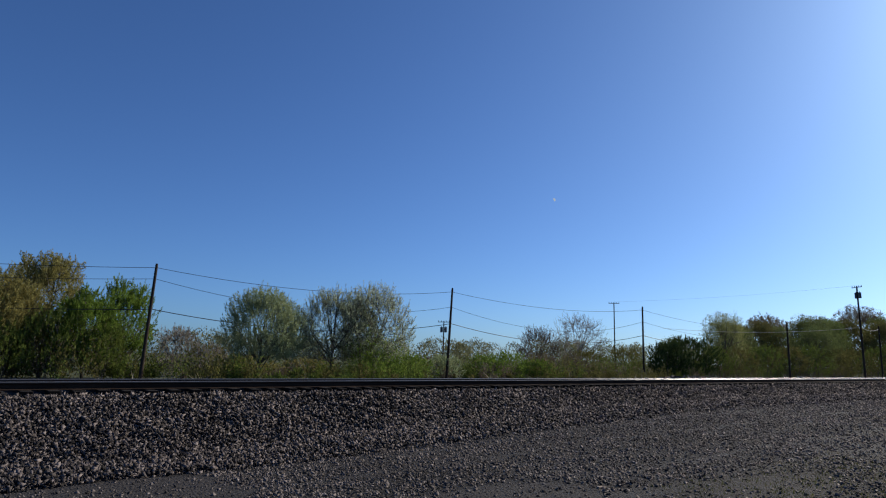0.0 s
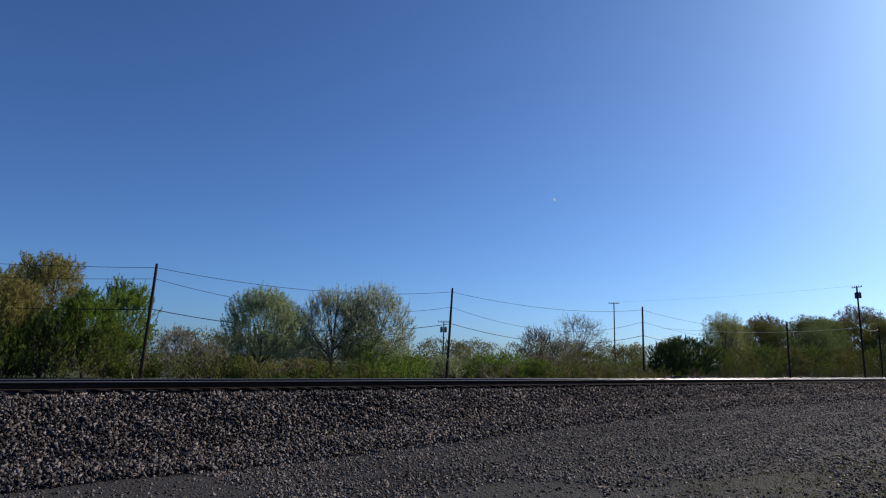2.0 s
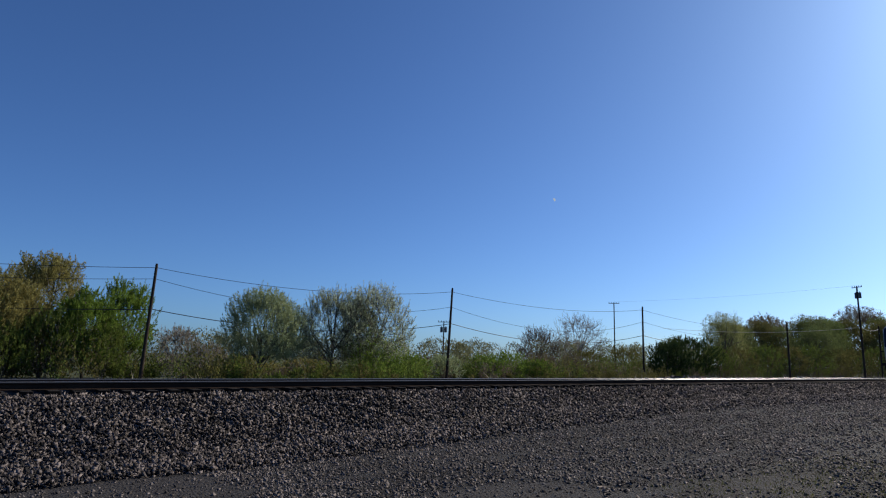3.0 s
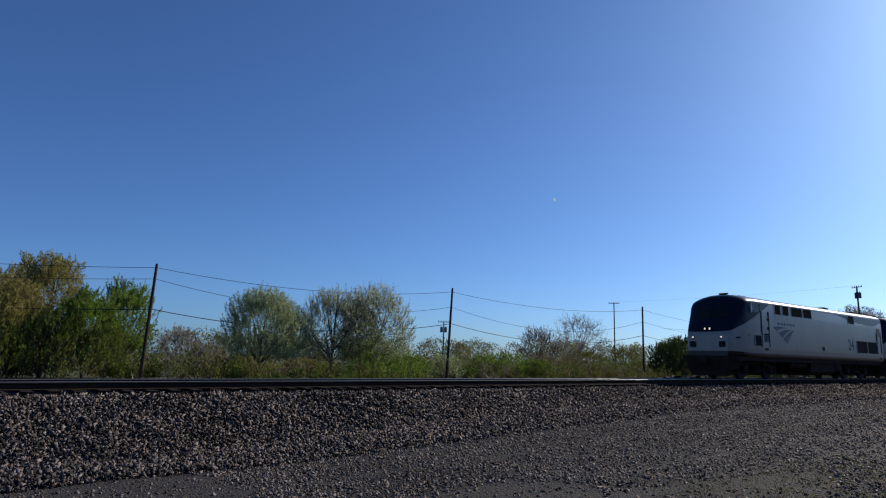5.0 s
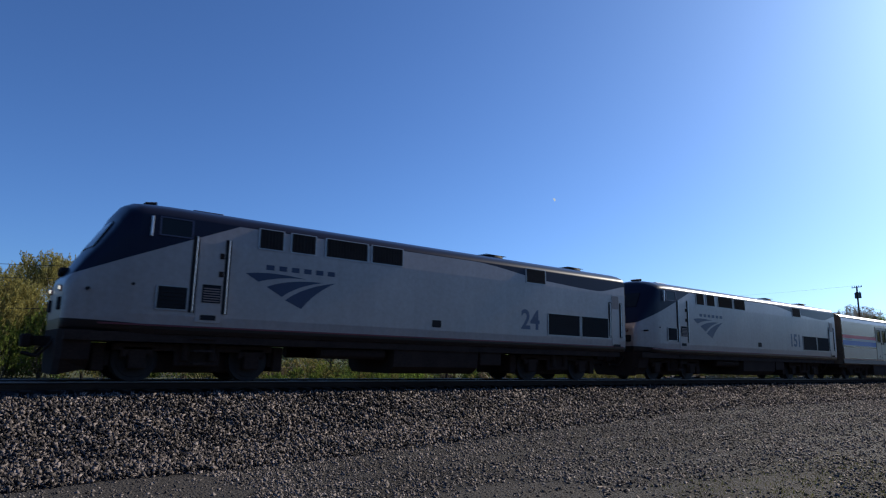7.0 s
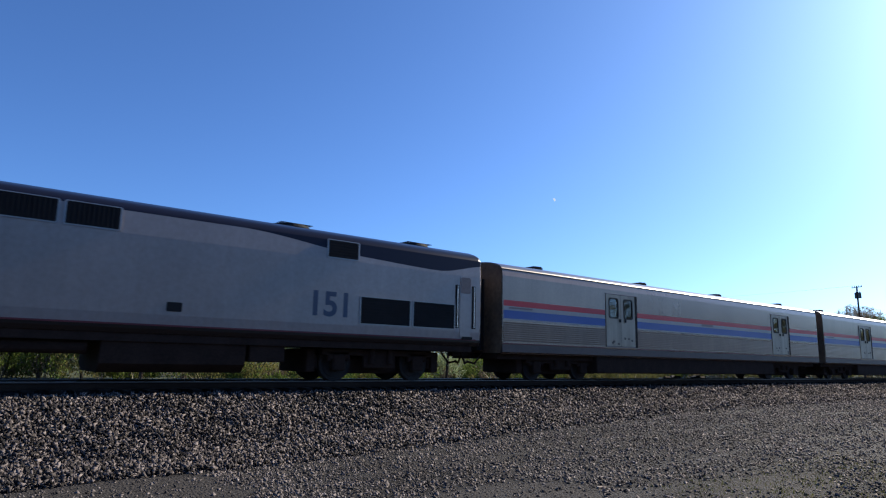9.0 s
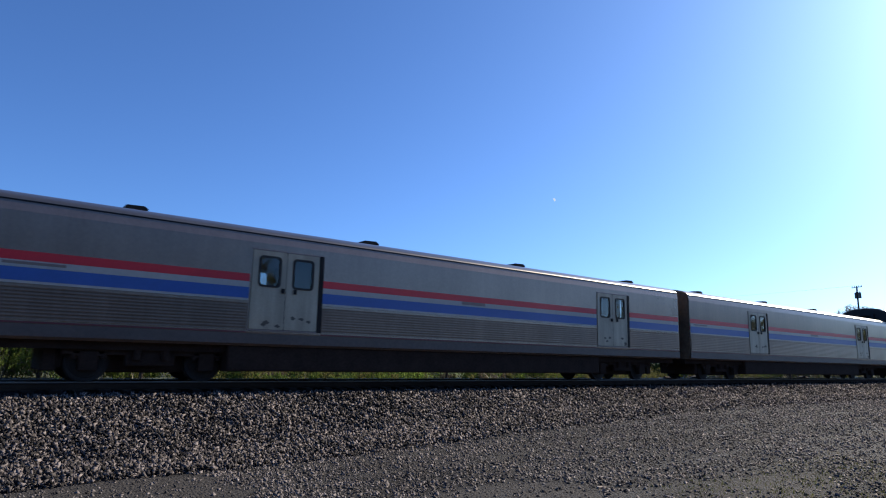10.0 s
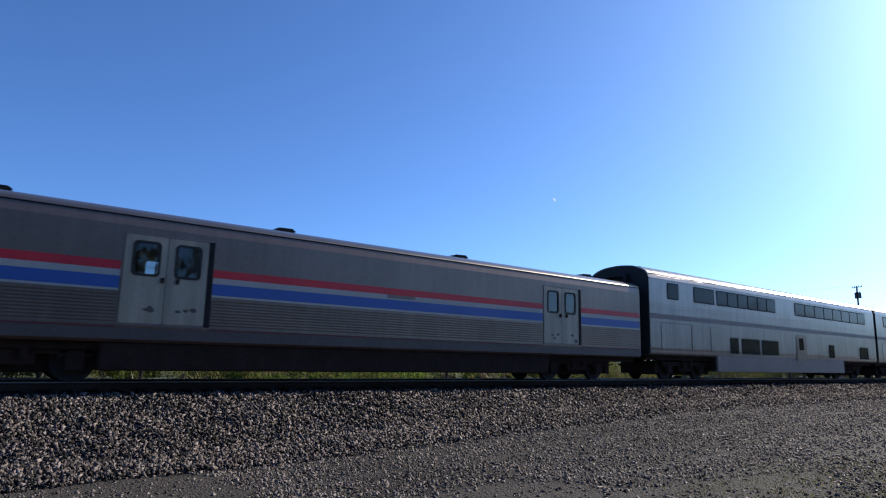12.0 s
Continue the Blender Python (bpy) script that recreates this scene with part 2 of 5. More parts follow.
def ground_mat():
    """Grey gravelly dirt on the near side of the track, rough grass beyond it."""
    m = mat("ground", (0.010, 0.009, 0.0085), (0.036, 0.0328, 0.0305), 0.95, 0.0, 28.0, 0.45, 1.0, 0.03, 0.2, contrast=0.34)
    n, l = m.node_tree.nodes, m.node_tree.links
    co, sep, step = n.new("ShaderNodeTexCoord"), n.new("ShaderNodeSeparateXYZ"), n.new("ShaderNodeMapRange")
    l.new(co.outputs["Object"], sep.inputs[0])
    l.new(sep.outputs["Y"], step.inputs["Value"])
    step.inputs["From Min"].default_value, step.inputs["From Max"].default_value = 20.2, 22.0
    grain = n.new("ShaderNodeTexNoise")
    grain.inputs["Scale"].default_value, grain.inputs["Detail"].default_value = 1.3, 6
    l.new(co.outputs["Object"], grain.inputs["Vector"])
    ramp = n.new("ShaderNodeValToRGB")
    ramp.color_ramp.elements[0].position, ramp.color_ramp.elements[1].position = 0.3, 0.7
    ramp.color_ramp.elements[0].color, ramp.color_ramp.elements[1].color = (0.03, 0.038, 0.014, 1), (0.085, 0.088, 0.035, 1)
    l.new(grain.outputs["Fac"], ramp.inputs["Fac"])
    mx = n.new("ShaderNodeMix")
    mx.data_type = "RGBA"
    l.new(step.outputs["Result"], mx.inputs["Factor"])
    l.new(n["Color Ramp"].outputs["Color"], mx.inputs[6])
    l.new(ramp.outputs["Color"], mx.inputs[7])
    # fine pebbles pressed into the dirt
    cells, shade, tone = n.new("ShaderNodeTexVoronoi"), n.new("ShaderNodeMapRange"), n.new("ShaderNodeMix")
    cells.inputs["Scale"].default_value = 26.0
    l.new(co.outputs["Object"], cells.inputs["Vector"])
    l.new(cells.outputs["Color"], shade.inputs["Value"])
    shade.inputs["To Min"].default_value, shade.inputs["To Max"].default_value = 0.45, 1.6
    tone.data_type, tone.blend_type = "RGBA", "MULTIPLY"
    tone.inputs["Factor"].default_value = 1.0
    l.new(n["Color Ramp"].outputs["Color"], tone.inputs[6])
    l.new(shade.outputs["Result"], tone.inputs[7])
    l.new(tone.outputs[2], mx.inputs[6])
    relief = n.new("ShaderNodeBump")
    relief.invert = True
    relief.inputs["Strength"].default_value, relief.inputs["Distance"].default_value = 1.0, 0.03
    l.new(cells.outputs["Distance"], relief.inputs["Height"])
    l.new(n["Bump"].outputs["Normal"], relief.inputs["Normal"])
    l.new(relief.outputs["Normal"], n["Principled BSDF"].inputs["Normal"])
    # pale dusty wheel tracks along the lot
    wave = n.new("ShaderNodeTexNoise")
    wave.inputs["Scale"].default_value = 0.22
    l.new(co.outputs["Object"], wave.inputs["Vector"])
    value = mx.outputs[2]
    for at in RUTS:
        off = n.new("ShaderNodeMath")
        off.operation = "MULTIPLY_ADD"
        l.new(wave.outputs["Fac"], off.inputs[0])
        off.inputs[1].default_value, off.inputs[2].default_value = 1.2, -0.6 - at
        total, away, band = n.new("ShaderNodeMath"), n.new("ShaderNodeMath"), n.new("ShaderNodeMapRange")
        l.new(off.outputs[0], total.inputs[0])
        l.new(sep.outputs["Y"], total.inputs[1])
        away.operation = "ABSOLUTE"
        l.new(total.outputs[0], away.inputs[0])
        l.new(away.outputs[0], band.inputs["Value"])
        band.inputs["From Min"].default_value, band.inputs["From Max"].default_value = 0.30, 0.08
        band.inputs["To Max"].default_value = 0.5
        dust = n.new("ShaderNodeMix")
        dust.data_type = "RGBA"
        l.new(band.outputs["Result"], dust.inputs["Factor"])
        l.new(value, dust.inputs[6])
        dust.inputs[7].default_value = (0.058, 0.054, 0.050, 1)
        value = dust.outputs[2]
    # bare packed dirt, in patches with ragged edges
    for cx, cy, rx, ry in BARE:
        place, far, band, dust = n.new("ShaderNodeMapping"), n.new("ShaderNodeVectorMath"), n.new("ShaderNodeMapRange"), n.new("ShaderNodeMix")
        place.inputs["Location"].default_value = (-cx / rx, -cy / ry, 0)
        place.inputs["Scale"].default_value = (1 / rx, 1 / ry, 0)
        l.new(co.outputs["Object"], place.inputs["Vector"])
        far.operation = "LENGTH"
        l.new(place.outputs["Vector"], far.inputs[0])
        ragged = n.new("ShaderNodeMath")
        ragged.operation = "MULTIPLY_ADD"
        l.new(grain.outputs["Fac"], ragged.inputs[0])
        ragged.inputs[1].default_value = 0.7
        l.new(far.outputs["Value"], ragged.inputs[2])
        l.new(ragged.outputs[0], band.inputs["Value"])
        band.inputs["From Min"].default_value, band.inputs["From Max"].default_value = 1.45, 1.15
        band.inputs["To Max"].default_value = 0.9
        dust.data_type = "RGBA"
        l.new(band.outputs["Result"], dust.inputs["Factor"])
        l.new(value, dust.inputs[6])
        dust.inputs[7].default_value = (0.045, 0.0405, 0.0375, 1)
        value = dust.outputs[2]
    l.new(value, n["Principled BSDF"].inputs["Base Color"])
    return m


RUTS = (5.2, 6.5, 9.1, 10.6)
BARE = ((1.9, 9.9, 2.0, 2.3), (6.1, 6.1, 1.1, 0.8), (9.6, 4.5, 1.6, 0.6))      # patches: centre and half sizes
GROUND = ground_mat()


# ---- building helpers ----
def part(name, bm, material, parent=None, label=""):
    me = bpy.data.meshes.new(name)
    bm.normal_update()
    bm.to_mesh(me)
    bm.free()
    for m in material if isinstance(material, (list, tuple)) else (material,):
        me.materials.append(m)
    ob = new(name, me)
    ob.parent = parent
    return tagged(ob, label)


def cloud(name, verts, faces, material, parent=None):
    """A mesh from arrays: verts n x 3, faces all of one size."""
    me = bpy.data.meshes.new(name)
    faces = np.asarray(faces, dtype=np.int32)
    k = faces.shape[1]
    me.vertices.add(len(verts))
    me.vertices.foreach_set("co", np.asarray(verts, dtype=np.float32).ravel())
    me.loops.add(faces.size)
    me.loops.foreach_set("vertex_index", faces.ravel())
    me.polygons.add(len(faces))
    me.polygons.foreach_set("loop_start", np.arange(0, faces.size, k, dtype=np.int32))
    me.update(calc_edges=True)
    me.materials.append(material)
    ob = new(name, me)
    ob.parent = parent
    return ob


def empty(name, label, category, group="", kind="", at=(0, 0, 0)):
    ob = new(name)
    ob.location = at
    return tagged(ob, label, category, group, kind)


def box(bm, x0, x1, y0, y1, z0, z1, m=None, bevel=0.0):
    vs = [bm.verts.new((x, y, z)) for x in (x0, x1) for y in (y0, y1) for z in (z0, z1)]
    fs = [bm.faces.new([vs[i] for i in q]) for q in ((0, 1, 3, 2), (4, 6, 7, 5), (0, 4, 5, 1), (2, 3, 7, 6), (0, 2, 6, 4), (1, 5, 7, 3))]
    if bevel:
        es = list({e for f in fs for e in f.edges})
        r = bmesh.ops.bevel(bm, geom=es, offset=bevel, segments=2, affect="EDGES", profile=0.5)
        vs = list({v for f in r["faces"] for v in f.verts} | {v for v in vs if v.is_valid})
    if m is not None:
        bmesh.ops.transform(bm, matrix=m, verts=[v for v in vs if v.is_valid])
    return bm


def boxed(*a, **k):
    bm = bmesh.new()
    return box(bm, *a, **k)


def rod(bm, p, q, r, seg=8, r2=None):
    p, q = Vector(p), Vector(q)
    m = Matrix.Translation((p + q) / 2) @ (q - p).to_track_quat("Z", "Y").to_matrix().to_4x4()
    bmesh.ops.create_cone(bm, cap_ends=True, segments=seg, radius1=r, radius2=r if r2 is None else r2, depth=(q - p).length, matrix=m)
    return bm


def loft(bm, rings, caps=True, smooth_faces=False):
    """Skin through rings of equally many points."""
    vs = [[bm.verts.new(p) for p in ring] for ring in rings]
    k = len(vs[0])
    for a, b in zip(vs, vs[1:]):
        for i in range(k):
            f = bm.faces.new((a[i], a[(i + 1) % k], b[(i + 1) % k], b[i]))
            f.smooth = smooth_faces
    if caps:
        bm.faces.new(vs[0][::-1])
        bm.faces.new(vs[-1])
    bmesh.ops.recalc_face_normals(bm, faces=bm.faces)
    return bm


def mirrored(half):
    """A closed section from its right half, bottom to top: (y, z) pairs."""
    return half + [(-y, z) for y, z in reversed(half) if y > 0]


def rounded_plate(bm, x0, x1, z0, z1, y0, y1, r, seg=4):
    """An upright plate with rounded corners, in the x-z plane."""
    pts = []
    for cx, cz, a in ((x1 - r, z1 - r, 0), (x0 + r, z1 - r, 90), (x0 + r, z0 + r, 180), (x1 - r, z0 + r, 270)):
        for i in range(seg + 1):
            t = radians(a + 90 * i / seg)
            pts.append((cx + r * math.cos(t), cz + r * math.sin(t)))
    return loft(bm, [[(x, y0, z) for x, z in pts], [(x, y1, z) for x, z in pts]])


# ---- ground, ballast and track ----
YC = 17.165          # the track's centre line
SHOULDER = 15.62    # where the ballast begins to fall away on the near side


def lump(x, y, s):
    return noise.noise(Vector((x / s, y / s, s)))


def land(x, y):
    """Height of the bare ground."""
    t = min(max((x - 1.0) / 21.0, 0.0), 1.0)
    toe = RT - 1.34 + 0.56 * t * t * (3 - 2 * t)
    near = RT - 0.97
    k = min(max((y - 4.0) / 8.0, 0.0), 1.0)
    if y < 16.4:
        z = near + (toe - near) * k * k * (3 - 2 * k)
        fade = max(0.0, 1.0 - math.hypot(x - 10, y - 8) / 60)
        return z + fade * (0.05 * lump(x, y, 2.6) + 0.02 * lump(x, y, 0.7))
    back = RT - 0.42 - 0.5 * min(max((y - 20.5) / 4.0, 0.0), 1.0) - 1.2 * min(max((y - 20.5) / 40.0, 0.0), 1.0)
    k = min((y - 16.4) / 3.0, 1.0)
    return toe + (back - toe) * k + 0.08 * lump(x, y, 6.0) * min(1.0, 200.0 / (1 + abs(x) + y))


def bed(x, y):
    """Height of the ballast's surface, or below the ground where there is none."""
    if y < SHOULDER:
        return RT - 0.365 - 0.42 * (SHOULDER - y) + 0.06 * lump(x, y, 1.5) + 0.045 * lump(x, y, 0.45)
    far = 2 * YC - SHOULDER
    if y > far:
        return RT - 0.25 - 0.5 * (y - far)
    return RT - 0.265 - 0.10 * min(max((16.3 - y) / 0.65, 0.0), 1.0) + 0.012 * lump(x, y, 0.5)


def grid_sheet(name, xs, ys, height, material):
    verts = [(x, y, height(x, y)) for y in ys for x in xs]
    w = len(xs)
    faces = [(j * w + i, j * w + i + 1, (j + 1) * w + i + 1, (j + 1) * w + i) for j in range(len(ys) - 1) for i in range(w - 1)]
    ob = cloud(name, verts, faces, material)
    ob.data.polygons.foreach_set("use_smooth", [True] * len(ob.data.polygons))
    return ob


def spread(lo, fine_lo, fine_hi, hi, step, growth=1.35):
    mid = list(np.arange(fine_lo, fine_hi + step / 2, step))
    right, left, s = [], [], step
    while (right or mid)[-1] < hi:
        s *= growth
        right.append((right or mid)[-1] + s)
    s = step
    while (left[-1] if left else fine_lo) > lo:
        s *= growth
        left.append((left[-1] if left else fine_lo) - s)
    return left[::-1] + mid + right


ground = tagged(grid_sheet("ground", spread(-3500, -6, 45, 3500, 0.35), spread(-3500, 1.0, 24, 3500, 0.3), land, GROUND),
                "grey gravelly dirt lot with rough grass beyond the track", "ground", kind="structure")
# the sheet below the loose stones carries the painted shade of their gaps
ballast = tagged(grid_sheet("ballast_bank", spread(-300, -4, 60, 900, 0.4, 1.25), list(np.arange(10.9, 21.0, 0.15)), bed, GAP_SHADE_BED),
                 "bank of crushed stone ballast, coloured near-black for the shade between its stones", "ballast", kind="structure")


def stone_shapes(rng, small, count=24):
    """Small sharp stones: splinters of four corners, or broken lumps of six."""
    if small:
        base = np.array([(1, 1, 1), (1, -1, -1), (-1, 1, -1), (-1, -1, 1)], float) * 0.8
        tris = np.array([(0, 1, 2), (0, 3, 1), (0, 2, 3), (1, 3, 2)])
        return [(base + rng.normal(scale=0.30, size=(4, 3))) * (1.3, 0.95, 0.7) for _ in range(count)], tris
    base = np.array([(1, 0, 0), (-1, 0, 0), (0, 1, 0), (0, -1, 0), (0, 0, 1), (0, 0, -1)], float)
    tris = np.array([(a, b, c) if (a + b + c) % 2 == 0 else (a, c, b) for a in (0, 1) for b in (2, 3) for c in (4, 5)])
    return [(base + rng.normal(scale=0.30, size=(6, 3))) * (1.35, 0.8, 0.6) for _ in range(count)], tris


def scatter_stones(name, places, sizes, material, rng, label, category, small=False):
    """Loose stones of many shapes and turns, half sunk at the given places."""
    shapes, tris = stone_shapes(rng, small)
    n = len(places)
    pick = rng.integers(0, len(shapes), n)
    v = np.array(shapes)[pick] * (sizes[:, None, None] * 0.62)
    q = rng.normal(size=(n, 4))
    q /= np.linalg.norm(q, axis=1)[:, None]
    w, x, y, z = q.T
    rot = np.stack([1 - 2 * (y * y + z * z), 2 * (x * y - z * w), 2 * (x * z + y * w), 2 * (x * y + z * w), 1 - 2 * (x * x + z * z),
                    2 * (y * z - x * w), 2 * (x * z - y * w), 2 * (y * z + x * w), 1 - 2 * (x * x + y * y)], axis=1).reshape(n, 3, 3)
    v = np.einsum("nij,nkj->nki", rot, v) + places[:, None, :]
    f = tris[None] + (np.arange(n) * v.shape[1])[:, None, None]
    ob = cloud(name, v.reshape(-1, 3), f.reshape(-1, 3), material)
    return tagged(ob, label, category, kind="stuff")


def strewn(rng, count, x0, x1, y0, y1, far_bias, keep):
    """Random places, denser near x0, kept where keep() says so."""
    u = rng.random(count) ** far_bias
    xs, ys = x0 + (x1 - x0) * u, y0 + (y1 - y0) * rng.random(count)
    return [(x, y) for x, y in zip(xs, ys) if keep(x, y)]


rng = np.random.default_rng(4)
slope = strewn(rng, 168000, -2.0, 62.0, 11.2, 15.98, 2.0, lambda x, y: bed(x, y) > land(x, y) - 0.05 - 1.5 * random.random() ** 1.8)
spots = np.array([(x, y, max(bed(x, y), land(x, y)) + 0.004 + 0.075 * random.random() ** 2) for x, y in slope])
scatter_stones("ballast_stones", spots, (0.034 + 0.042 * rng.random(len(spots)) ** 1.6) * (1 + np.clip(spots[:, 0] - 25, 0, 40) / 60), STONE, rng,
               "sharp dark grey crushed stones heaped along the track", "ballast stones", True)


def stony(x, y):
    """Whether a loose stone lies here: fewer in the wheel tracks, hardly any on the bare dirt."""
    if bed(x, y) > land(x, y) + 0.45 * random.random() ** 1.5:
        return False
    if random.random() > min((math.hypot(x, y) - 2.8) / 3.6, (x + 1.8) / 1.9):      # thinning out towards the lot's middle
        return False
    if any(math.hypot((x - cx) / rx, (y - cy) / ry) < 1.0 + 0.3 * lump(x, y, 0.5) for cx, cy, rx, ry in BARE):
        return random.random() < 0.12
    track = max(0.0, 1 - min(abs(y - r + 0.35 * lump(x, 7.0, 3.0)) for r in RUTS) / 0.38)
    return 0.7 * lump(x, y, 1.7) + 0.5 * lump(x * 0.35, y, 0.9) + 0.05 * (y - 8.5) > -1.45 + 1.1 * random.random() + 0.85 * track


flat = strewn(rng, 144000, -1.8, 48.0, 2.9, 15.3, 1.75, stony)
spots = np.array([(x, y, max(land(x, y), bed(x, y) + 0.02) + 0.003) for x, y in flat])
beyond = np.array([max(0.0, land(x, y) - bed(x, y)) / 0.42 for x, y in flat])
scatter_stones("loose_gravel", spots, (0.017 + 0.034 * rng.random(len(spots)) ** 2.4) * (1 + 0.7 * np.exp(-beyond / 1.1)) * (1 + np.clip(spots[:, 0] - 16, 0, 40) / 50), PEBBLE, rng,
               "loose grey gravel strewn over packed dirt", "gravel", True)
toe = strewn(rng, 70000, -2.0, 50.0, 11.3, 15.2, 1.8, lambda x, y: abs(bed(x, y) - land(x, y) + 0.03) < 0.30 * random.random())
spots = np.array([(x, y, max(bed(x, y), land(x, y)) + 0.006) for x, y in toe])
scatter_stones("toe_gravel", spots, 0.024 + 0.04 * rng.random(len(spots)) ** 2, PEBBLE, rng, "small broken stone at the foot of the bank", "gravel", True)
apron = strewn(rng, 16000, -14.0, 22.0, -9.0, 11.0, 1.0, lambda x, y: random.random() < 0.9 - 0.045 * math.hypot(x - 2, y - 3))
spots = np.array([(x, y, land(x, y) + 0.003) for x, y in apron])
scatter_stones("stray_gravel", spots, 0.016 + 0.035 * rng.random(len(spots)) ** 2.5, PEBBLE, rng, "stray grey gravel thinning out over the dirt", "gravel", True)
left = strewn(rng, 9000, -2.0, -26.0, 12.0, 15.98, 1.8, lambda x, y: bed(x, y) > land(x, y) - 0.2 * random.random())
spots = np.array([(x, y, max(bed(x, y), land(x, y)) + 0.004 + 0.075 * random.random() ** 2) for x, y in left])
scatter_stones("bank_stones", spots, 0.05 + 0.06 * rng.random(len(spots)), STONE, rng, "crushed stones along the rest of the bank", "ballast stones", True)
inner = strewn(rng, 4000, 2.0, 60.0, 15.98, 18.8, 1.5, lambda x, y: True)
spots = np.array([(x, y, bed(x, y) + 0.01) for x, y in inner])
scatter_stones("crib_stones", spots, 0.05 + 0.03 * rng.random(len(spots)), STONE, rng, "crushed stones lying between the wooden ties", "ballast stones")


LENGTHS = (-300, -120, -40, *range(-10, 121, 5), 160, 240, 400, 900)      # where the rails are jointed


def rail_section(y):
    half = [(0.07, -0.18), (0.07, -0.165), (0.012, -0.145), (0.009, -0.05), (0.034, -0.035), (0.034, -0.012), (0.026, -0.006)]
    return [(y + a, RT + z) for a, z in half] + [(y - a, RT + z) for a, z in reversed(half)]


def make_track():
    track = empty("railway_track", "straight railway track of worn steel rails on wooden ties", "railway track", kind="structure")
    for y in (YC - 0.753, YC + 0.753):
        bm = bmesh.new()
        ring = rail_section(y)
        loft(bm, [[(x, a, b) for a, b in ring] for x in LENGTHS])
        rail = part("rail", bm, RAIL_SIDE, track, "rusty steel rail with a polished top")
        bm = bmesh.new()
        arc = [(0.0365, -0.034)] + [(0.0365 - 0.022 * (1 - math.cos(k * math.pi / 12)), -0.012 + 0.016 * math.sin(k * math.pi / 12)) for k in range(7)]
        ring = [(y + u, RT + v) for u, v in arc] + [(y - u, RT + v) for u, v in reversed(arc)]
        loft(bm, [[(x, u, v) for u, v in ring] for x in LENGTHS], smooth_faces=True)
        part("running_surface", bm, RAIL_TOP, rail, "polished steel running surface")
    bm = boxed(-0.115, 0.115, -1.24, 1.24, -0.17, 0.0, bevel=0.012)
    bm.normal_update()
    # upward faces take the paler of the two tie colours
    for f in bm.faces:
        f.material_index = 1 if f.normal.z > 0.6 else 0
    first = part("tie", bm, (TIE, TIE_TOP), track)
    r = random.Random(7)
    for i in range(290):
        ob = first if i == 0 else new("tie", first.data)
        ob.parent = track
        ob.matrix_basis = pose(-6 + i * 0.5 + r.uniform(-0.03, 0.03), YC + r.uniform(-0.06, 0.06), RT - 0.178 + r.uniform(-0.01, 0.012), 0, 0, r.uniform(-1.5, 1.5))
    bm = boxed(-0.10, 0.10, -0.17, 0.17, 0.0, 0.018)
    plate = part("tie_plate", bm, RAIL_SIDE, track)
    for i in range(150):
        for s in (-1, 1):
            ob = plate if (i, s) == (0, -1) else new("tie_plate", plate.data)
            ob.parent = track
            ob.matrix_basis = pose(0 + i * 0.5, YC + s * 0.753, RT - 0.186)
    return track


make_track()


# ---- the train: every vehicle stands on the rails at its own origin, front at x = 0, near side towards -y ----
def wheelset(parent, x, r):
    bm = bmesh.new()
    for s in (-1, 1):
        rod(bm, (0, s * 0.69, 0), (0, s * 0.82, 0), r, 28)
        rod(bm, (0, s * 0.665, 0), (0, s * 0.69, 0), r + 0.028, 28)
        rod(bm, (0, s * 0.82, 0), (0, s * 0.835, 0), r * 0.82, 24, r * 0.78)
        rod(bm, (0, s * 0.82, 0), (0, s * 0.90, 0), 0.11, 12)
        for k in range(5):
            a = 2 * math.pi * k / 5
            rod(bm, (0.6 * r * math.cos(a), s * 0.83, 0.6 * r * math.sin(a)), (0.6 * r * math.cos(a), s * 0.842, 0.6 * r * math.sin(a)), 0.05, 8)
    rod(bm, (0, -0.7, 0), (0, 0.7, 0), 0.085, 12)
    ob = part("wheelset", bm, WHEEL, parent, "dark steel wheels on an axle")
    ob.matrix_basis = pose(x, 0, r)
    SPINNING.append((ob, x, r))
    return ob


SPINNING = []


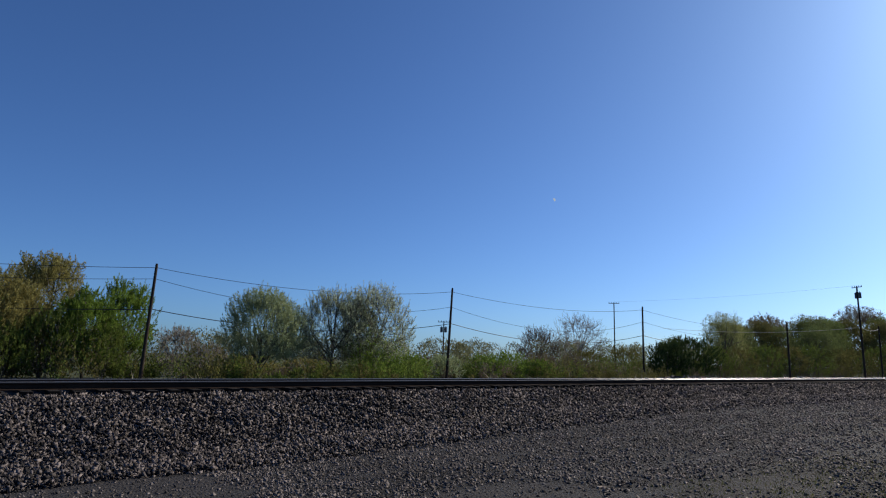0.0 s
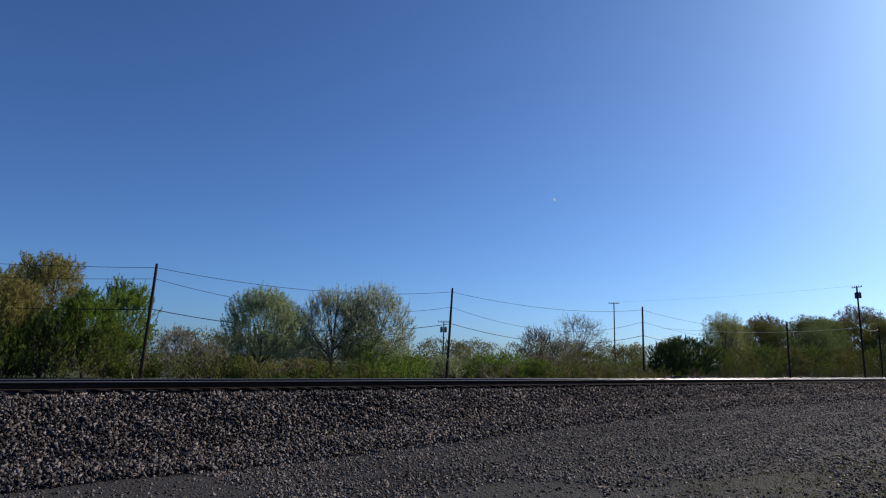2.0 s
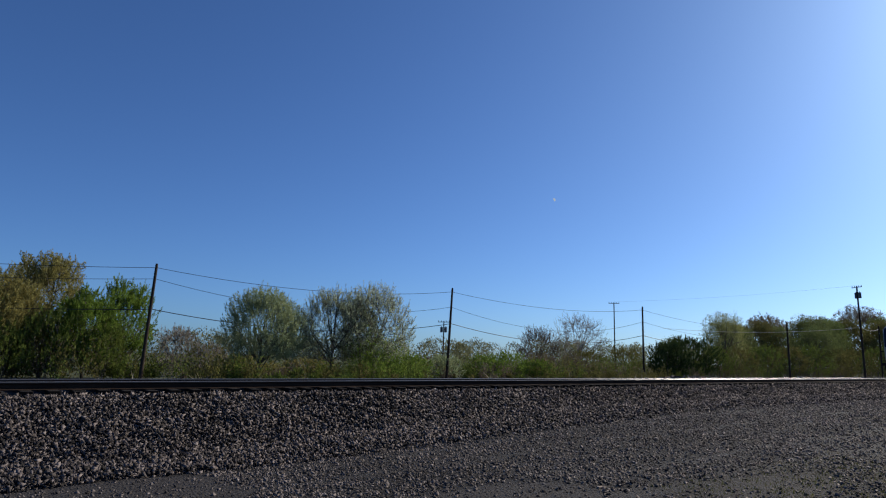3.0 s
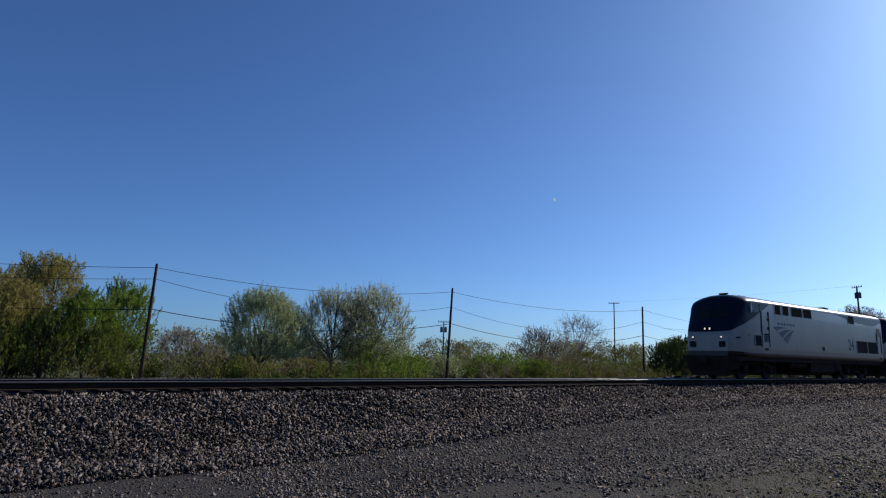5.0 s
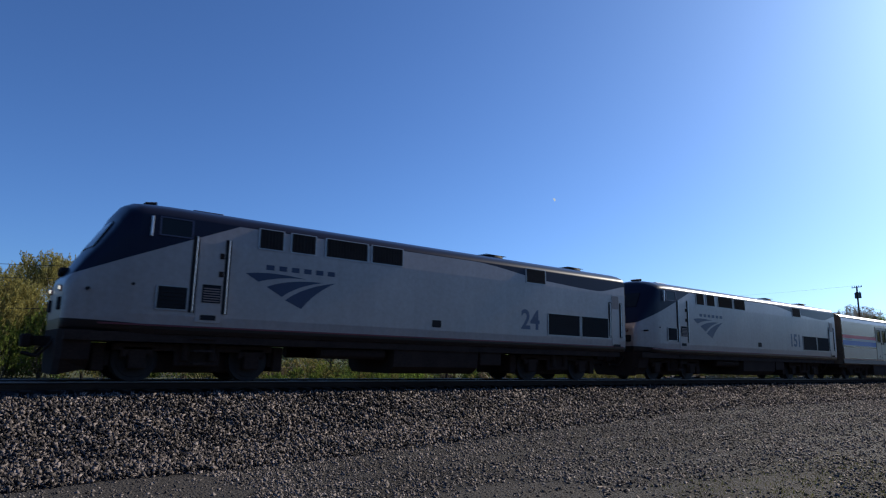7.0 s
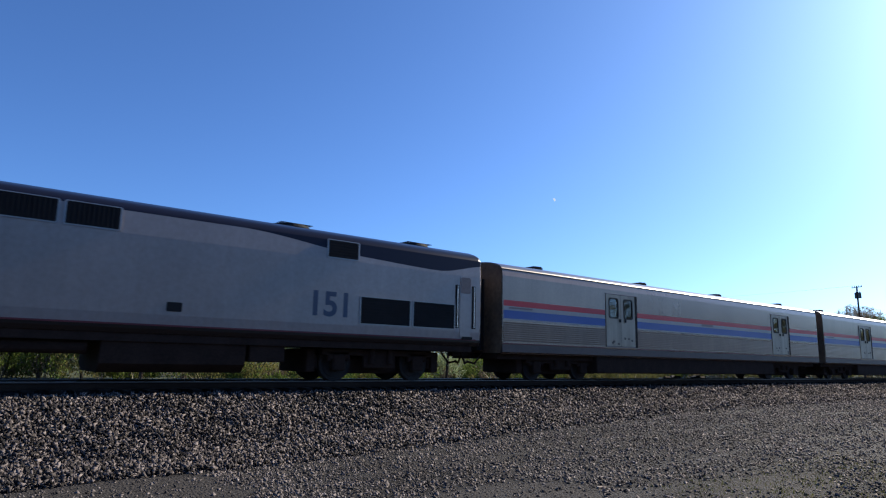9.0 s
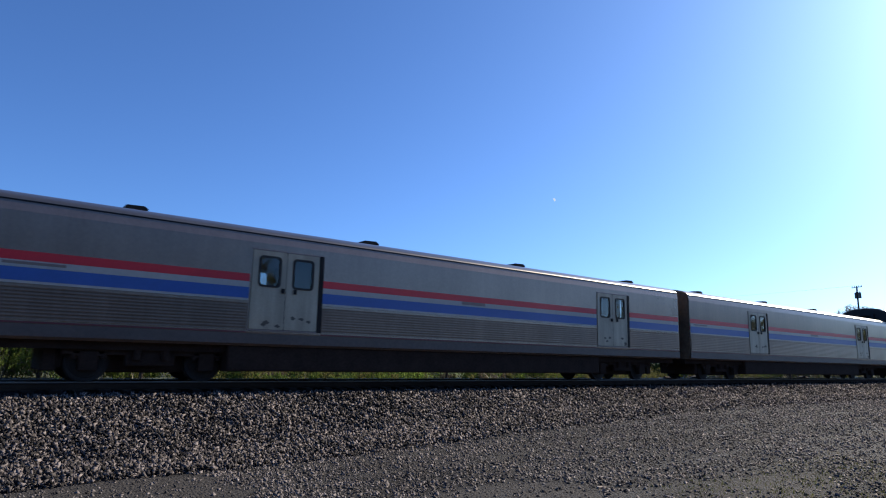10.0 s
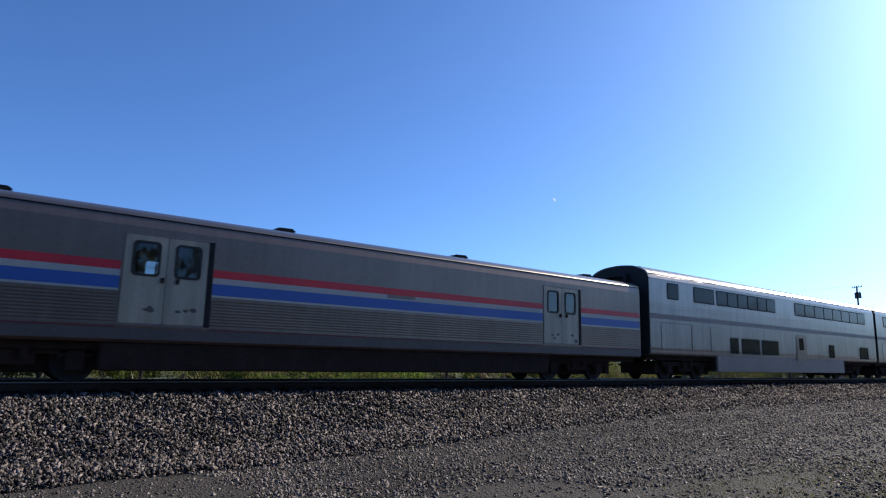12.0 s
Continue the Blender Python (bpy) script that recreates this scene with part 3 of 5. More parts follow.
def truck(parent, x, base, r, heavy=False):
    """A two-axle truck with its side frames, springs and journal boxes."""
    bm = bmesh.new()
    hi = 0.98 if heavy else 0.86
    for s in (-1, 1):
        y0, y1 = sorted((s * 0.93, s * 1.07))
        box(bm, -base / 2 - 0.55, base / 2 + 0.55, y0, y1, hi - 0.26, hi - 0.08, bevel=0.03)
        box(bm, -0.55, 0.55, y0, y1, 0.36, hi - 0.2, bevel=0.04)
        for e in (-1, 1):
            cx = e * base / 2
            box(bm, cx - 0.2, cx + 0.2, y0 - 0.02, y1 + 0.05, r - 0.22, r + 0.24, bevel=0.04)
            box(bm, cx - 0.34, cx + 0.34, y0, y1, r + 0.1, hi - 0.15, bevel=0.03)
            for d in (-0.3, 0.3):
                rod(bm, (cx + d, s * 1.0, r + 0.05), (cx + d, s * 1.0, hi - 0.2), 0.07, 10)
            box(bm, cx + e * (r + 0.04), cx + e * (r + 0.13), s * 0.76 - 0.05, s * 0.76 + 0.05, r - 0.15, r + 0.2)
        rod(bm, (-0.32, s * 1.1, 0.5), (-0.32, s * 1.1, hi), 0.1, 10)
        rod(bm, (0.32, s * 1.1, 0.5), (0.32, s * 1.1, hi), 0.1, 10)
    box(bm, -0.4, 0.4, -1.0, 1.0, hi - 0.3, hi - 0.05, bevel=0.03)
    # traction motors or brake beams between the wheels
    box(bm, -base / 2 + 0.1, base / 2 - 0.1, -0.62, 0.62, 0.20, 0.70, bevel=0.08)
    for e in (-1, 1):
        cx = e * (base / 2 + r + 0.28)
        box(bm, cx - 0.14, cx + 0.14, -0.9, 0.9, 0.24, hi - 0.1, bevel=0.04)
    ob = part("truck", bm, UNDER, parent, "black steel truck frame with coil springs")
    ob.matrix_basis = pose(x, 0, 0)
    for e in (-1, 1):
        wheelset(ob, e * base / 2, r)
    return ob


def handrail(parent, x, y, z0, z1, s=-1):
    bm = bmesh.new()
    rod(bm, (x, y + s * 0.04, z0), (x, y + s * 0.04, z1), 0.013, 8)
    for z in (z0, z1):
        rod(bm, (x, y, z), (x, y + s * 0.04, z), 0.016, 8)
    part("handrail", bm, CHROME, parent, "bright steel handrail")


def coupler(parent, x, e):
    bm = bmesh.new()
    box(bm, min(x, x + e * 0.55), max(x, x + e * 0.55), -0.12, 0.12, 0.78, 1.0, bevel=0.03)
    box(bm, min(x + e * 0.4, x + e * 0.62), max(x + e * 0.4, x + e * 0.62), -0.2, 0.2, 0.74, 1.04, bevel=0.05)
    for s in (-1, 1):
        rod(bm, (x, s * 0.55, 0.95), (x + e * 0.3, s * 0.45, 0.55), 0.035, 8)
        rod(bm, (x + e * 0.3, s * 0.45, 0.55), (x + e * 0.55, s * 0.3, 0.62), 0.035, 8)
    part("coupler", bm, UNDER, parent, "black coupler with hanging hoses")


LOCO_HALF = [(1.46, 1.12), (1.50, 1.22), (1.525, 1.55), (1.525, 3.36), (1.505, 3.90), (1.42, 4.04), (1.20, 4.15), (0.90, 4.25), (0.50, 4.33), (0.0, 4.36)]


def loco_ring(x):
    """The locomotive's section at x: full behind the cab, narrower and lower towards the nose."""
    stations = ((0.93, 1.04, 2.20), (0.99, 1.12, 2.38), (1.09, 1.17, 2.55), (1.27, 1.23, 2.88), (1.54, 1.31, 3.29), (1.79, 1.385, 3.73), (1.92, 1.425, 4.02),
                (2.06, 1.455, 4.22), (2.28, 1.485, 4.32), (2.60, 1.505, 4.35), (3.10, 1.525, 4.36))
    w, top = 1.525, 4.36
    if x < 3.1:
        for (xa, wa, ta), (xb, wb, tb) in zip(stations, stations[1:]):
            if xa <= x <= xb:
                k = (x - xa) / (xb - xa)
                w, top = wa + (wb - wa) * k, ta + (tb - ta) * k
    out = []
    for y, z in LOCO_HALF:
        zz = z if z < 1.3 else 1.3 + (z - 1.3) * (top - 1.3) / 3.06
        out.append((y * w / 1.525, zz))
    return [(x, y, z) for y, z in mirrored(out)]


def on_slope(s):
    """The pose of the locomotive's inclined upper side: x along, local y up the slope, local z outwards."""
    up = Vector((0, -s * 0.02, 0.54)).normalized()
    out = Vector((0, s * up.z, -s * up.y))
    m = Matrix(((1, 0, 0), (0, 0, 0), (0, 0, 0))).to_4x4()
    for i in range(3):
        m[i][0], m[i][1], m[i][2] = (1, 0, 0)[i], up[i], out[i]
    return Matrix.Translation((0, s * 1.525, 3.36)) @ m


def slatted(parent, x0, x1, lo, hi, m, vertical=True, label="dark louvred grille"):
    """A framed grille lying on the plane z = 0 of the pose m."""
    bm = bmesh.new()
    box(bm, x0, x1, lo, hi, -0.02, 0.012, m)
    if vertical:
        n = max(2, int((x1 - x0) / 0.09))
        for i in range(n):
            x = x0 + (x1 - x0) * (i + 0.5) / n
            box(bm, x - 0.014, x + 0.014, lo, hi, 0.0, 0.03, m)
    else:
        n = max(2, int((hi - lo) / 0.08))
        for i in range(n):
            z = lo + (hi - lo) * (i + 0.5) / n
            box(bm, x0, x1, z - 0.014, z + 0.014, 0.0, 0.03, m)
    g = part("grille", bm, GRILLE, parent, label)
    bm = bmesh.new()
    for a, b, c, d in ((x0 - 0.025, x1 + 0.025, hi, hi + 0.022), (x0 - 0.025, x1 + 0.025, lo - 0.03, lo), (x0 - 0.045, x0, lo, hi), (x1, x1 + 0.045, lo, hi)):
        box(bm, a, b, c, d, -0.01, 0.022, m)
    part("frame", bm, FRAME, g, "light grey metal frame")
    return g


def side_pose(s, w):
    """The upright side at half width w: x along, local y up, local z outwards."""
    m = Matrix.Identity(4)
    m[1][1], m[1][2], m[2][1], m[2][2] = 0, s, 1, 0
    m[1][3] = s * w
    return m


def blade(bm, p0, p1, tip, up, low, s, y, seg=14):
    """One curved blade of the emblem, between two arcs that meet at its tip."""
    def arc(a, c, b, t):
        return [(1 - t) ** 2 * a[i] + 2 * t * (1 - t) * c[i] + t * t * b[i] for i in (0, 1)]
    rows = [(arc(p0, up, tip, k / seg), arc(p1, low, tip, k / seg)) for k in range(seg)]
    ring = [a for a, _ in rows] + [tip] + [b for _, b in reversed(rows)]
    loft(bm, [[(p[0], y + s * dy, p[1]) for p in ring] for dy in (-0.002, 0.003)])


def number(parent, text, x, z, height, y, material):
    cu = bpy.data.curves.new("road_number", "FONT")
    cu.body, cu.size, cu.extrude = text, height / 0.72, 0.002
    cu.offset = 0.024
    tmp = new("road_number", cu)
    me = bpy.data.meshes.new_from_object(tmp.evaluated_get(bpy.context.evaluated_depsgraph_get()))
    bpy.data.objects.remove(tmp)
    me.materials.clear()
    me.materials.append(material)
    ob = new("road_number", me)
    ob.parent = parent
    ob.matrix_basis = pose(x, y, z, 90, 0, 0)
    return tagged(ob, "dark blue painted numerals " + text)


def make_locomotive(text, lights_on):
    loco = empty("locomotive", "silver-grey diesel passenger locomotive with a dark blue cab, number " + text, "locomotive", "train")
    xs = [0.93, 0.99, 1.09, 1.18, 1.27, 1.40, 1.54, 1.67, 1.79, 1.86, 1.92, 1.99, 2.06, 2.15, 2.28, 2.45, 2.65, 2.88, 3.1, 4.2, 6, 9, 12, 15, 18, 20.50, 20.565, 20.60]
    rings = [loco_ring(x) for x in xs]
    rings[-1] = [(x, y * 0.985, 1.12 + (z - 1.12) * 0.99) for x, y, z in rings[-1]]
    bm = bmesh.new()
    loft(bm, rings)
    body = part("body", bm, LIVERY, loco, "silver-grey steel body with dark blue cab and roof edge")
    for f in body.data.polygons:
        f.use_smooth = 0.12 < abs(f.normal.x) < 0.95 or f.normal.z > 0.3 and abs(f.normal.x) < 0.5
    # underframe, pilot and fuel tank
    bm = bmesh.new()
    box(bm, 1.0, 20.3, -1.42, 1.42, 0.92, 1.13)
    part("underframe", bm, UNDER, loco, "black underframe")
    bm = bmesh.new()
    prof = [(0.95, 0.16), (1.18, 0.5), (1.30, 1.15), (-1.30, 1.15), (-1.18, 0.5), (-0.95, 0.16)]
    loft(bm, [[(0.92, y * 0.8, z) for y, z in prof], [(1.02, y, z) for y, z in prof], [(1.55, y * 1.08, max(z, 0.3)) for y, z in prof]])
    part("pilot", bm, UNDER, loco, "black pilot below the nose")
    bm = bmesh.new()
    prof = [(1.05, 0.22), (1.32, 0.42), (1.36, 0.95), (-1.36, 0.95), (-1.32, 0.42), (-1.05, 0.22)]
    loft(bm, [[(x, y, z) for y, z in prof] for x in (9.55, 12.85)])
    for s in (-1, 1):
        rod(bm, (7.2, s * 1.1, 0.78), (9.3, s * 1.1, 0.78), 0.16, 12)
        box(bm, 12.95, 13.9, s * 1.2 - 0.15, s * 1.2 + 0.15, 0.5, 0.95, bevel=0.03)
    part("fuel_tank", bm, UNDER, loco, "black fuel tank with air pipes")
    for x in (3.95, 17.05):
        truck(loco, x, 2.74, 0.51, True)
    coupler(loco, 0.96, -1)
    coupler(loco, 20.55, 1)
    for s in (-1, 1):
        m, w = on_slope(s), side_pose(s, 1.527)
        for x0, x1 in ((5.11, 5.74), (6.00, 6.68), (7.03, 8.34), (8.52, 9.58)):
            slatted(loco, x0 + 0.03, x1 + 0.04, 0.05, 0.55, m)
        for x0, x1 in ((16.04, 17.74), (17.88, 19.46)):
            slatted(loco, x0, x1, 1.63, 2.38, w, False)
        slatted(loco, 2.77, 3.43, 1.70, 2.22, w, False, "dark cab-side intake grille")
        slatted(loco, 14.93, 15.88, 0.06, 0.54, m, False, "dark brown exhaust vent")
        bm = bmesh.new()
        rounded_plate(bm, 10.80, 11.15, 1.64, 1.86, s * 1.50, s * 1.535, 0.03)
        part("filler_recess", bm, GRILLE, loco, "small dark fuel filler recess")
        # cab door with its steps and handrails
        bm = bmesh.new()
        box(bm, 3.66, 4.27, s * 1.53 - 0.008, s * 1.53 + 0.008, 1.42, 3.20)
        door = part("cab_door", bm, LIVERY, loco, "grey cab door")
        bm = bmesh.new()
        box(bm, 3.78, 4.23, s * 1.545 - 0.008, s * 1.545 + 0.008, 1.90, 2.34)
        louvre = part("door_louvre", bm, GRILLE, door, "dark louvre panel")
        bm = bmesh.new()
        for k in range(6):
            z = 1.93 + 0.06 * k
            box(bm, 3.81, 4.20, s * 1.555 - 0.008, s * 1.555 + 0.008, z, z + 0.028)
        part("louvre_blades", bm, SKIRT, louvre, "grey louvre blades")
        bm = bmesh.new()
        box(bm, 3.78, 4.15, s * 1.53 - 0.02, s * 1.53 + 0.02, 1.48, 1.60)
        part("step", bm, GRILLE, loco, "dark toe step")
        for z in (0.42, 0.72, 1.02):
            bm = boxed(3.72, 4.21, s * 1.36 - 0.12, s * 1.36 + 0.12, z, z + 0.04)
            part("step", bm, UNDER, loco)
        for z in (2.55, 3.0):
            bm = boxed(4.15, 4.25, s * 1.54 - 0.02, s * 1.54 + 0.02, z, z + 0.14)
            part("door_hinge", bm, UNDER, door)
        for x in (3.57, 4.36):
            handrail(loco, x, s * 1.525, 1.66, 3.48, s)
            # no hollow here: a near-black plate paints the recess's shade
            bm = boxed(x - 0.09, x + 0.06, s * 1.530 - 0.008, s * 1.530 + 0.008, 1.64, 3.50)
            part("recess_shade_plate", bm, GRILLE, loco, "flat near-black plate painting a recess's shade behind the handrail")
        # cab side window and mirror, on the inclined upper side
        bm = bmesh.new()
        box(bm, 2.72, 3.42, 0.08, 0.48, -0.02, 0.012, m)
        win = part("cab_window", bm, GLASS, loco, "dark cab side window")
        bm = bmesh.new()
        for a, b, c, d in ((2.68, 3.46, 0.48, 0.51), (2.68, 3.46, 0.05, 0.08), (2.68, 2.72, 0.08, 0.48), (3.42, 3.46, 0.08, 0.48)):
            box(bm, a, b, c, d, -0.01, 0.03, m)
        part("window_frame", bm, NAVY, win)
        bm = bmesh.new()
        box(bm, 2.48, 2.53, s * 1.56 - 0.035, s * 1.56 + 0.035, 3.36, 3.84, bevel=0.01)
        box(bm, 2.49, 2.52, s * 1.45, s * 1.53, 3.55, 3.6) if s > 0 else box(bm, 2.49, 2.52, -1.53, -1.45, 3.55, 3.6)
        part("mirror", bm, CHROME, loco, "bright rear-view mirror")
        part("red_line", boxed(1.6, 20.4, s * 1.508 - 0.02, s * 1.508 + 0.02, 1.285, 1.325), DULL_RED, loco, "dull dark red line")
        # rear door
        bm = bmesh.new()
        rounded_plate(bm, 19.70, 20.17, 1.36, 3.36, s * 1.52, s * 1.537, 0.06)
        rear = part("rear_door", bm, LIVERY, loco, "grey rear side door")
        bm = bmesh.new()
        rounded_plate(bm, 19.73, 20.14, 2.78, 3.30, s * 1.535, s * 1.547, 0.07)
        part("door_window", bm, SKIRT, rear, "dull grey window panel")
        for x in (19.58, 20.28):
            handrail(loco, x, s * 1.525, 1.70, 3.00, s)
            # again a flat plate, with the shade of a recess in its colour
            bm = boxed(x - 0.07, x + 0.08, s * 1.530 - 0.008, s * 1.530 + 0.008, 1.66, 3.04)
            part("recess_shade_plate", bm, GRILLE, loco, "flat near-black plate painting a recess's shade behind the handrail")
        bm = boxed(19.80, 20.22, s * 1.53 - 0.015, s * 1.53 + 0.015, 1.30, 1.40)
        part("step", bm, GRILLE, loco, "dark toe step")
        # emblem: three curved blades below a row of plain bars
        y = s * 1.528
        for shape in (((4.83, 2.72), (5.17, 2.53), (6.50, 2.71), (5.50, 2.84), (5.75, 2.73)), ((5.40, 2.42), (5.83, 2.19), (7.00, 2.66), (6.00, 2.68), (6.25, 2.52)),
                      ((5.93, 2.11), (6.40, 1.91), (7.38, 2.68), (6.45, 2.52), (6.75, 2.37))):
            bm = bmesh.new()
            blade(bm, *shape, s, y)
            part("emblem_blade", bm, NAVY, loco, "dark blue curved emblem blade")
        for i in range(6):
            part("lettering_bar", boxed(5.36 + i * 0.355, 5.58 + i * 0.355, y - 0.003, y + 0.003, 2.86, 2.99), NAVY, loco, "plain dark blue bar")
        for x, z in ((2.25, 2.22), (1.35, 2.05)):
            bm = bmesh.new()
            rod(bm, (x, s * 1.30, z), (x, s * 1.50, z), 0.035, 10)
            part("side_button", bm, GRILLE, loco)
    number(loco, text, 14.66 if len(text) == 2 else 14.38, 1.79, 0.67, -1.5285, CAR_NUMBER)
    # windscreens: two dark panes on the sloping front
    for s in (-1, 1):
        bm = bmesh.new()
        a, b = Vector((1.40, 0, 3.06)), Vector((1.80, 0, 3.70))
        up = (b - a).normalized()
        out = Vector((-up.z, 0, up.x))
        pts = [a + Vector((0, s * 0.06, 0)), a + Vector((0.06, s * 0.86, 0)), b + Vector((0.03, s * 0.84, 0)), b + Vector((0, s * 0.06, 0))]
        loft(bm, [[tuple(p + out * d) for p in pts] for d in (-0.04, 0.035)])
        part("windscreen", bm, GLASS, loco, "dark windscreen pane")
        # twin headlights and the ditch lights below
        bm = bmesh.new()
        rod(bm, (0.995, s * 0.13, 2.50), (1.16, s * 0.13, 2.50), 0.06, 16)
        part("headlight", bm, LAMP if lights_on else FRAME, loco, "lit headlight" if lights_on else "unlit headlight")
        bm = bmesh.new()
        loft(bm, [[(x, s * 0.13 + r * math.cos(a * math.pi / 8), 2.50 + r * math.sin(a * math.pi / 8)) for a in range(16)]
                  for x, r in ((1.16, 0.10), (0.93, 0.10), (0.93, 0.065), (1.16, 0.065))], caps=False)
        part("headlight_ring", bm, GRILLE, loco, "dark headlight surround")
        bm = bmesh.new()
        rod(bm, (0.90, s * 0.74, 2.06), (1.03, s * 0.74, 2.06), 0.07, 16)
        part("lamp_surround", bm, TAIL, loco, "dark red lamp surround")
        bm = bmesh.new()
        box(bm, 0.88, 1.01, s * 0.78 - 0.16, s * 0.78 + 0.16, 1.58, 1.86, bevel=0.02)
        part("ditch_light_box", bm, GRILLE, loco, "dark ditch light housing")
        bm = bmesh.new()
        rod(bm, (0.872, s * 0.76, 2.075), (0.96, s * 0.76, 2.075), 0.04, 14)
        part("ditch_light", bm, LAMP if lights_on else FRAME, loco, "small lit ditch light" if lights_on else "small unlit ditch light")
    # roof fittings
    bm = bmesh.new()
    for y in (-0.16, 0.0, 0.16):
        rod(bm, (2.60, y, 4.42), (2.86 + 0.1 * abs(y), y, 4.43), 0.025, 10, 0.055)
    box(bm, 2.65, 2.8, -0.18, 0.18, 4.33, 4.40)
    part("horn", bm, GRILLE, loco, "dark air horn cluster")
    bm = boxed(3.75, 4.55, -0.35, 0.35, 4.33, 4.40, bevel=0.02)
    part("antenna_box", bm, NAVY, loco, "low blue antenna box")
    for x0, x1 in ((13.78, 15.02), (18.15, 19.38)):
        bm = bmesh.new()
        rod(bm, ((x0 + x1) / 2, 0, 4.33), ((x0 + x1) / 2, 0, 4.42), (x1 - x0) / 2, 28, (x1 - x0) / 2 - 0.05)
        fan = part("radiator_fan", bm, GRILLE, loco, "round dark roof fan")
        bm = bmesh.new()
        for i in range(9):
            d = -0.5 + i * 0.125
            box(bm, (x0 + x1) / 2 - 0.5, (x0 + x1) / 2 + 0.5, d - 0.012, d + 0.012, 4.415, 4.435)
        part("fan_guard", bm, UNDER, fan)
    bm = bmesh.new()
    box(bm, 20.58, 20.75, -0.5, 0.5, 1.15, 3.3, bevel=0.04)
    part("gangway", bm, DIAPHRAGM, loco, "dark rear gangway")
    return loco


def glow_mat(name, color, strength):
    m = mat(name, color, color, 0.2, 0.0, 5, 1, 0.0)
    b = m.node_tree.nodes["Principled BSDF"]
    b.inputs["Emission Color"].default_value, b.inputs["Emission Strength"].default_value = (*color, 1), strength
    return m


LAMP = glow_mat("headlight_glow", (1.0, 0.93, 0.80), 0.7)
TAIL = glow_mat("marker_red", (0.16, 0.025, 0.03), 0.0)
BAG_HALF = [(1.44, 0.90), (1.50, 0.96), (1.525, 1.25), (1.525, 3.55), (1.50, 3.72), (1.40, 3.86), (1.18, 3.98), (0.85, 4.06), (0.45, 4.105), (0.0, 4.12)]


def car_shell(half, x0, x1):
    bm = bmesh.new()
    ring = mirrored(half)
    loft(bm, [[(x, y, z) for y, z in ring] for x in (x0, x0 + 0.02, x1 - 0.02, x1)])
    return bm


def roof_shell(half, x0, x1):
    """A roof whose edge is rounded: its section is cut into short steps and shaded smoothly."""
    pts = [Vector((y, z)) for y, z in half]
    for _ in range(2):
        fine = [pts[0], pts[1]]
        for a, b in zip(pts[1:], pts[2:]):
            fine += [a.lerp(b, 0.25), a.lerp(b, 0.75)]
        pts = fine + [pts[-1]]
    bm = car_shell([(p.x, p.y) for p in pts], x0, x1)
    for f in bm.faces:
        f.smooth = f.normal.z > 0.12 and abs(f.normal.x) < 0.5
    return bm


def diaphragm(parent, x, e, top, w=0.62):
    """The black gangway bellows at a car's end, fold behind fold."""
    for i in range(4):
        a, b = x + e * i * 0.075, x + e * (i * 0.075 + 0.05)
        k = 0.03 * (i % 2)
        outer = [(-w + k, 1.0), (w - k, 1.0), (w - k, top + 0.14), (-w + k, top + 0.14)]
        inner = [(-w + 0.14 + k, 1.12), (w - 0.14 - k, 1.12), (w - 0.14 - k, top), (-w + 0.14 + k, top)]
        bm = bmesh.new()
        rings = [[bm.verts.new((q, u, v)) for u, v in pts] for q, pts in ((a, outer), (b, outer), (b, inner), (a, inner))]
        for p, q in zip(rings, rings[1:] + rings[:1]):
            for j in range(4):
                bm.faces.new((p[j], p[(j + 1) % 4], q[(j + 1) % 4], q[j]))
        bmesh.ops.recalc_face_normals(bm, faces=bm.faces)
        part("bellows_fold", bm, RUBBER, parent, "black gangway bellows")


def ring_plate(bm, outer, inner, y0, y1, seg=5):
    """An upright plate with a hole: outer and inner are (x0, x1, z0, z1, corner radius)."""
    def loop(x0, x1, z0, z1, r):
        return [(cx + r * math.cos(radians(a + 90 * i / seg)), cz + r * math.sin(radians(a + 90 * i / seg)))
                for cx, cz, a in ((x1 - r, z1 - r, 0), (x0 + r, z1 - r, 90), (x0 + r, z0 + r, 180), (x1 - r, z0 + r, 270)) for i in range(seg + 1)]
    o, n = loop(*outer), loop(*inner)
    rings = [[(x, y, z) for x, z in p] for p, y in ((o, y0), (o, y1), (n, y1), (n, y0), (o, y0))]
    loft(bm, rings, caps=False)
    bmesh.ops.remove_doubles(bm, verts=bm.verts, dist=1e-5)
    bmesh.ops.recalc_face_normals(bm, faces=bm.faces)
    return bm


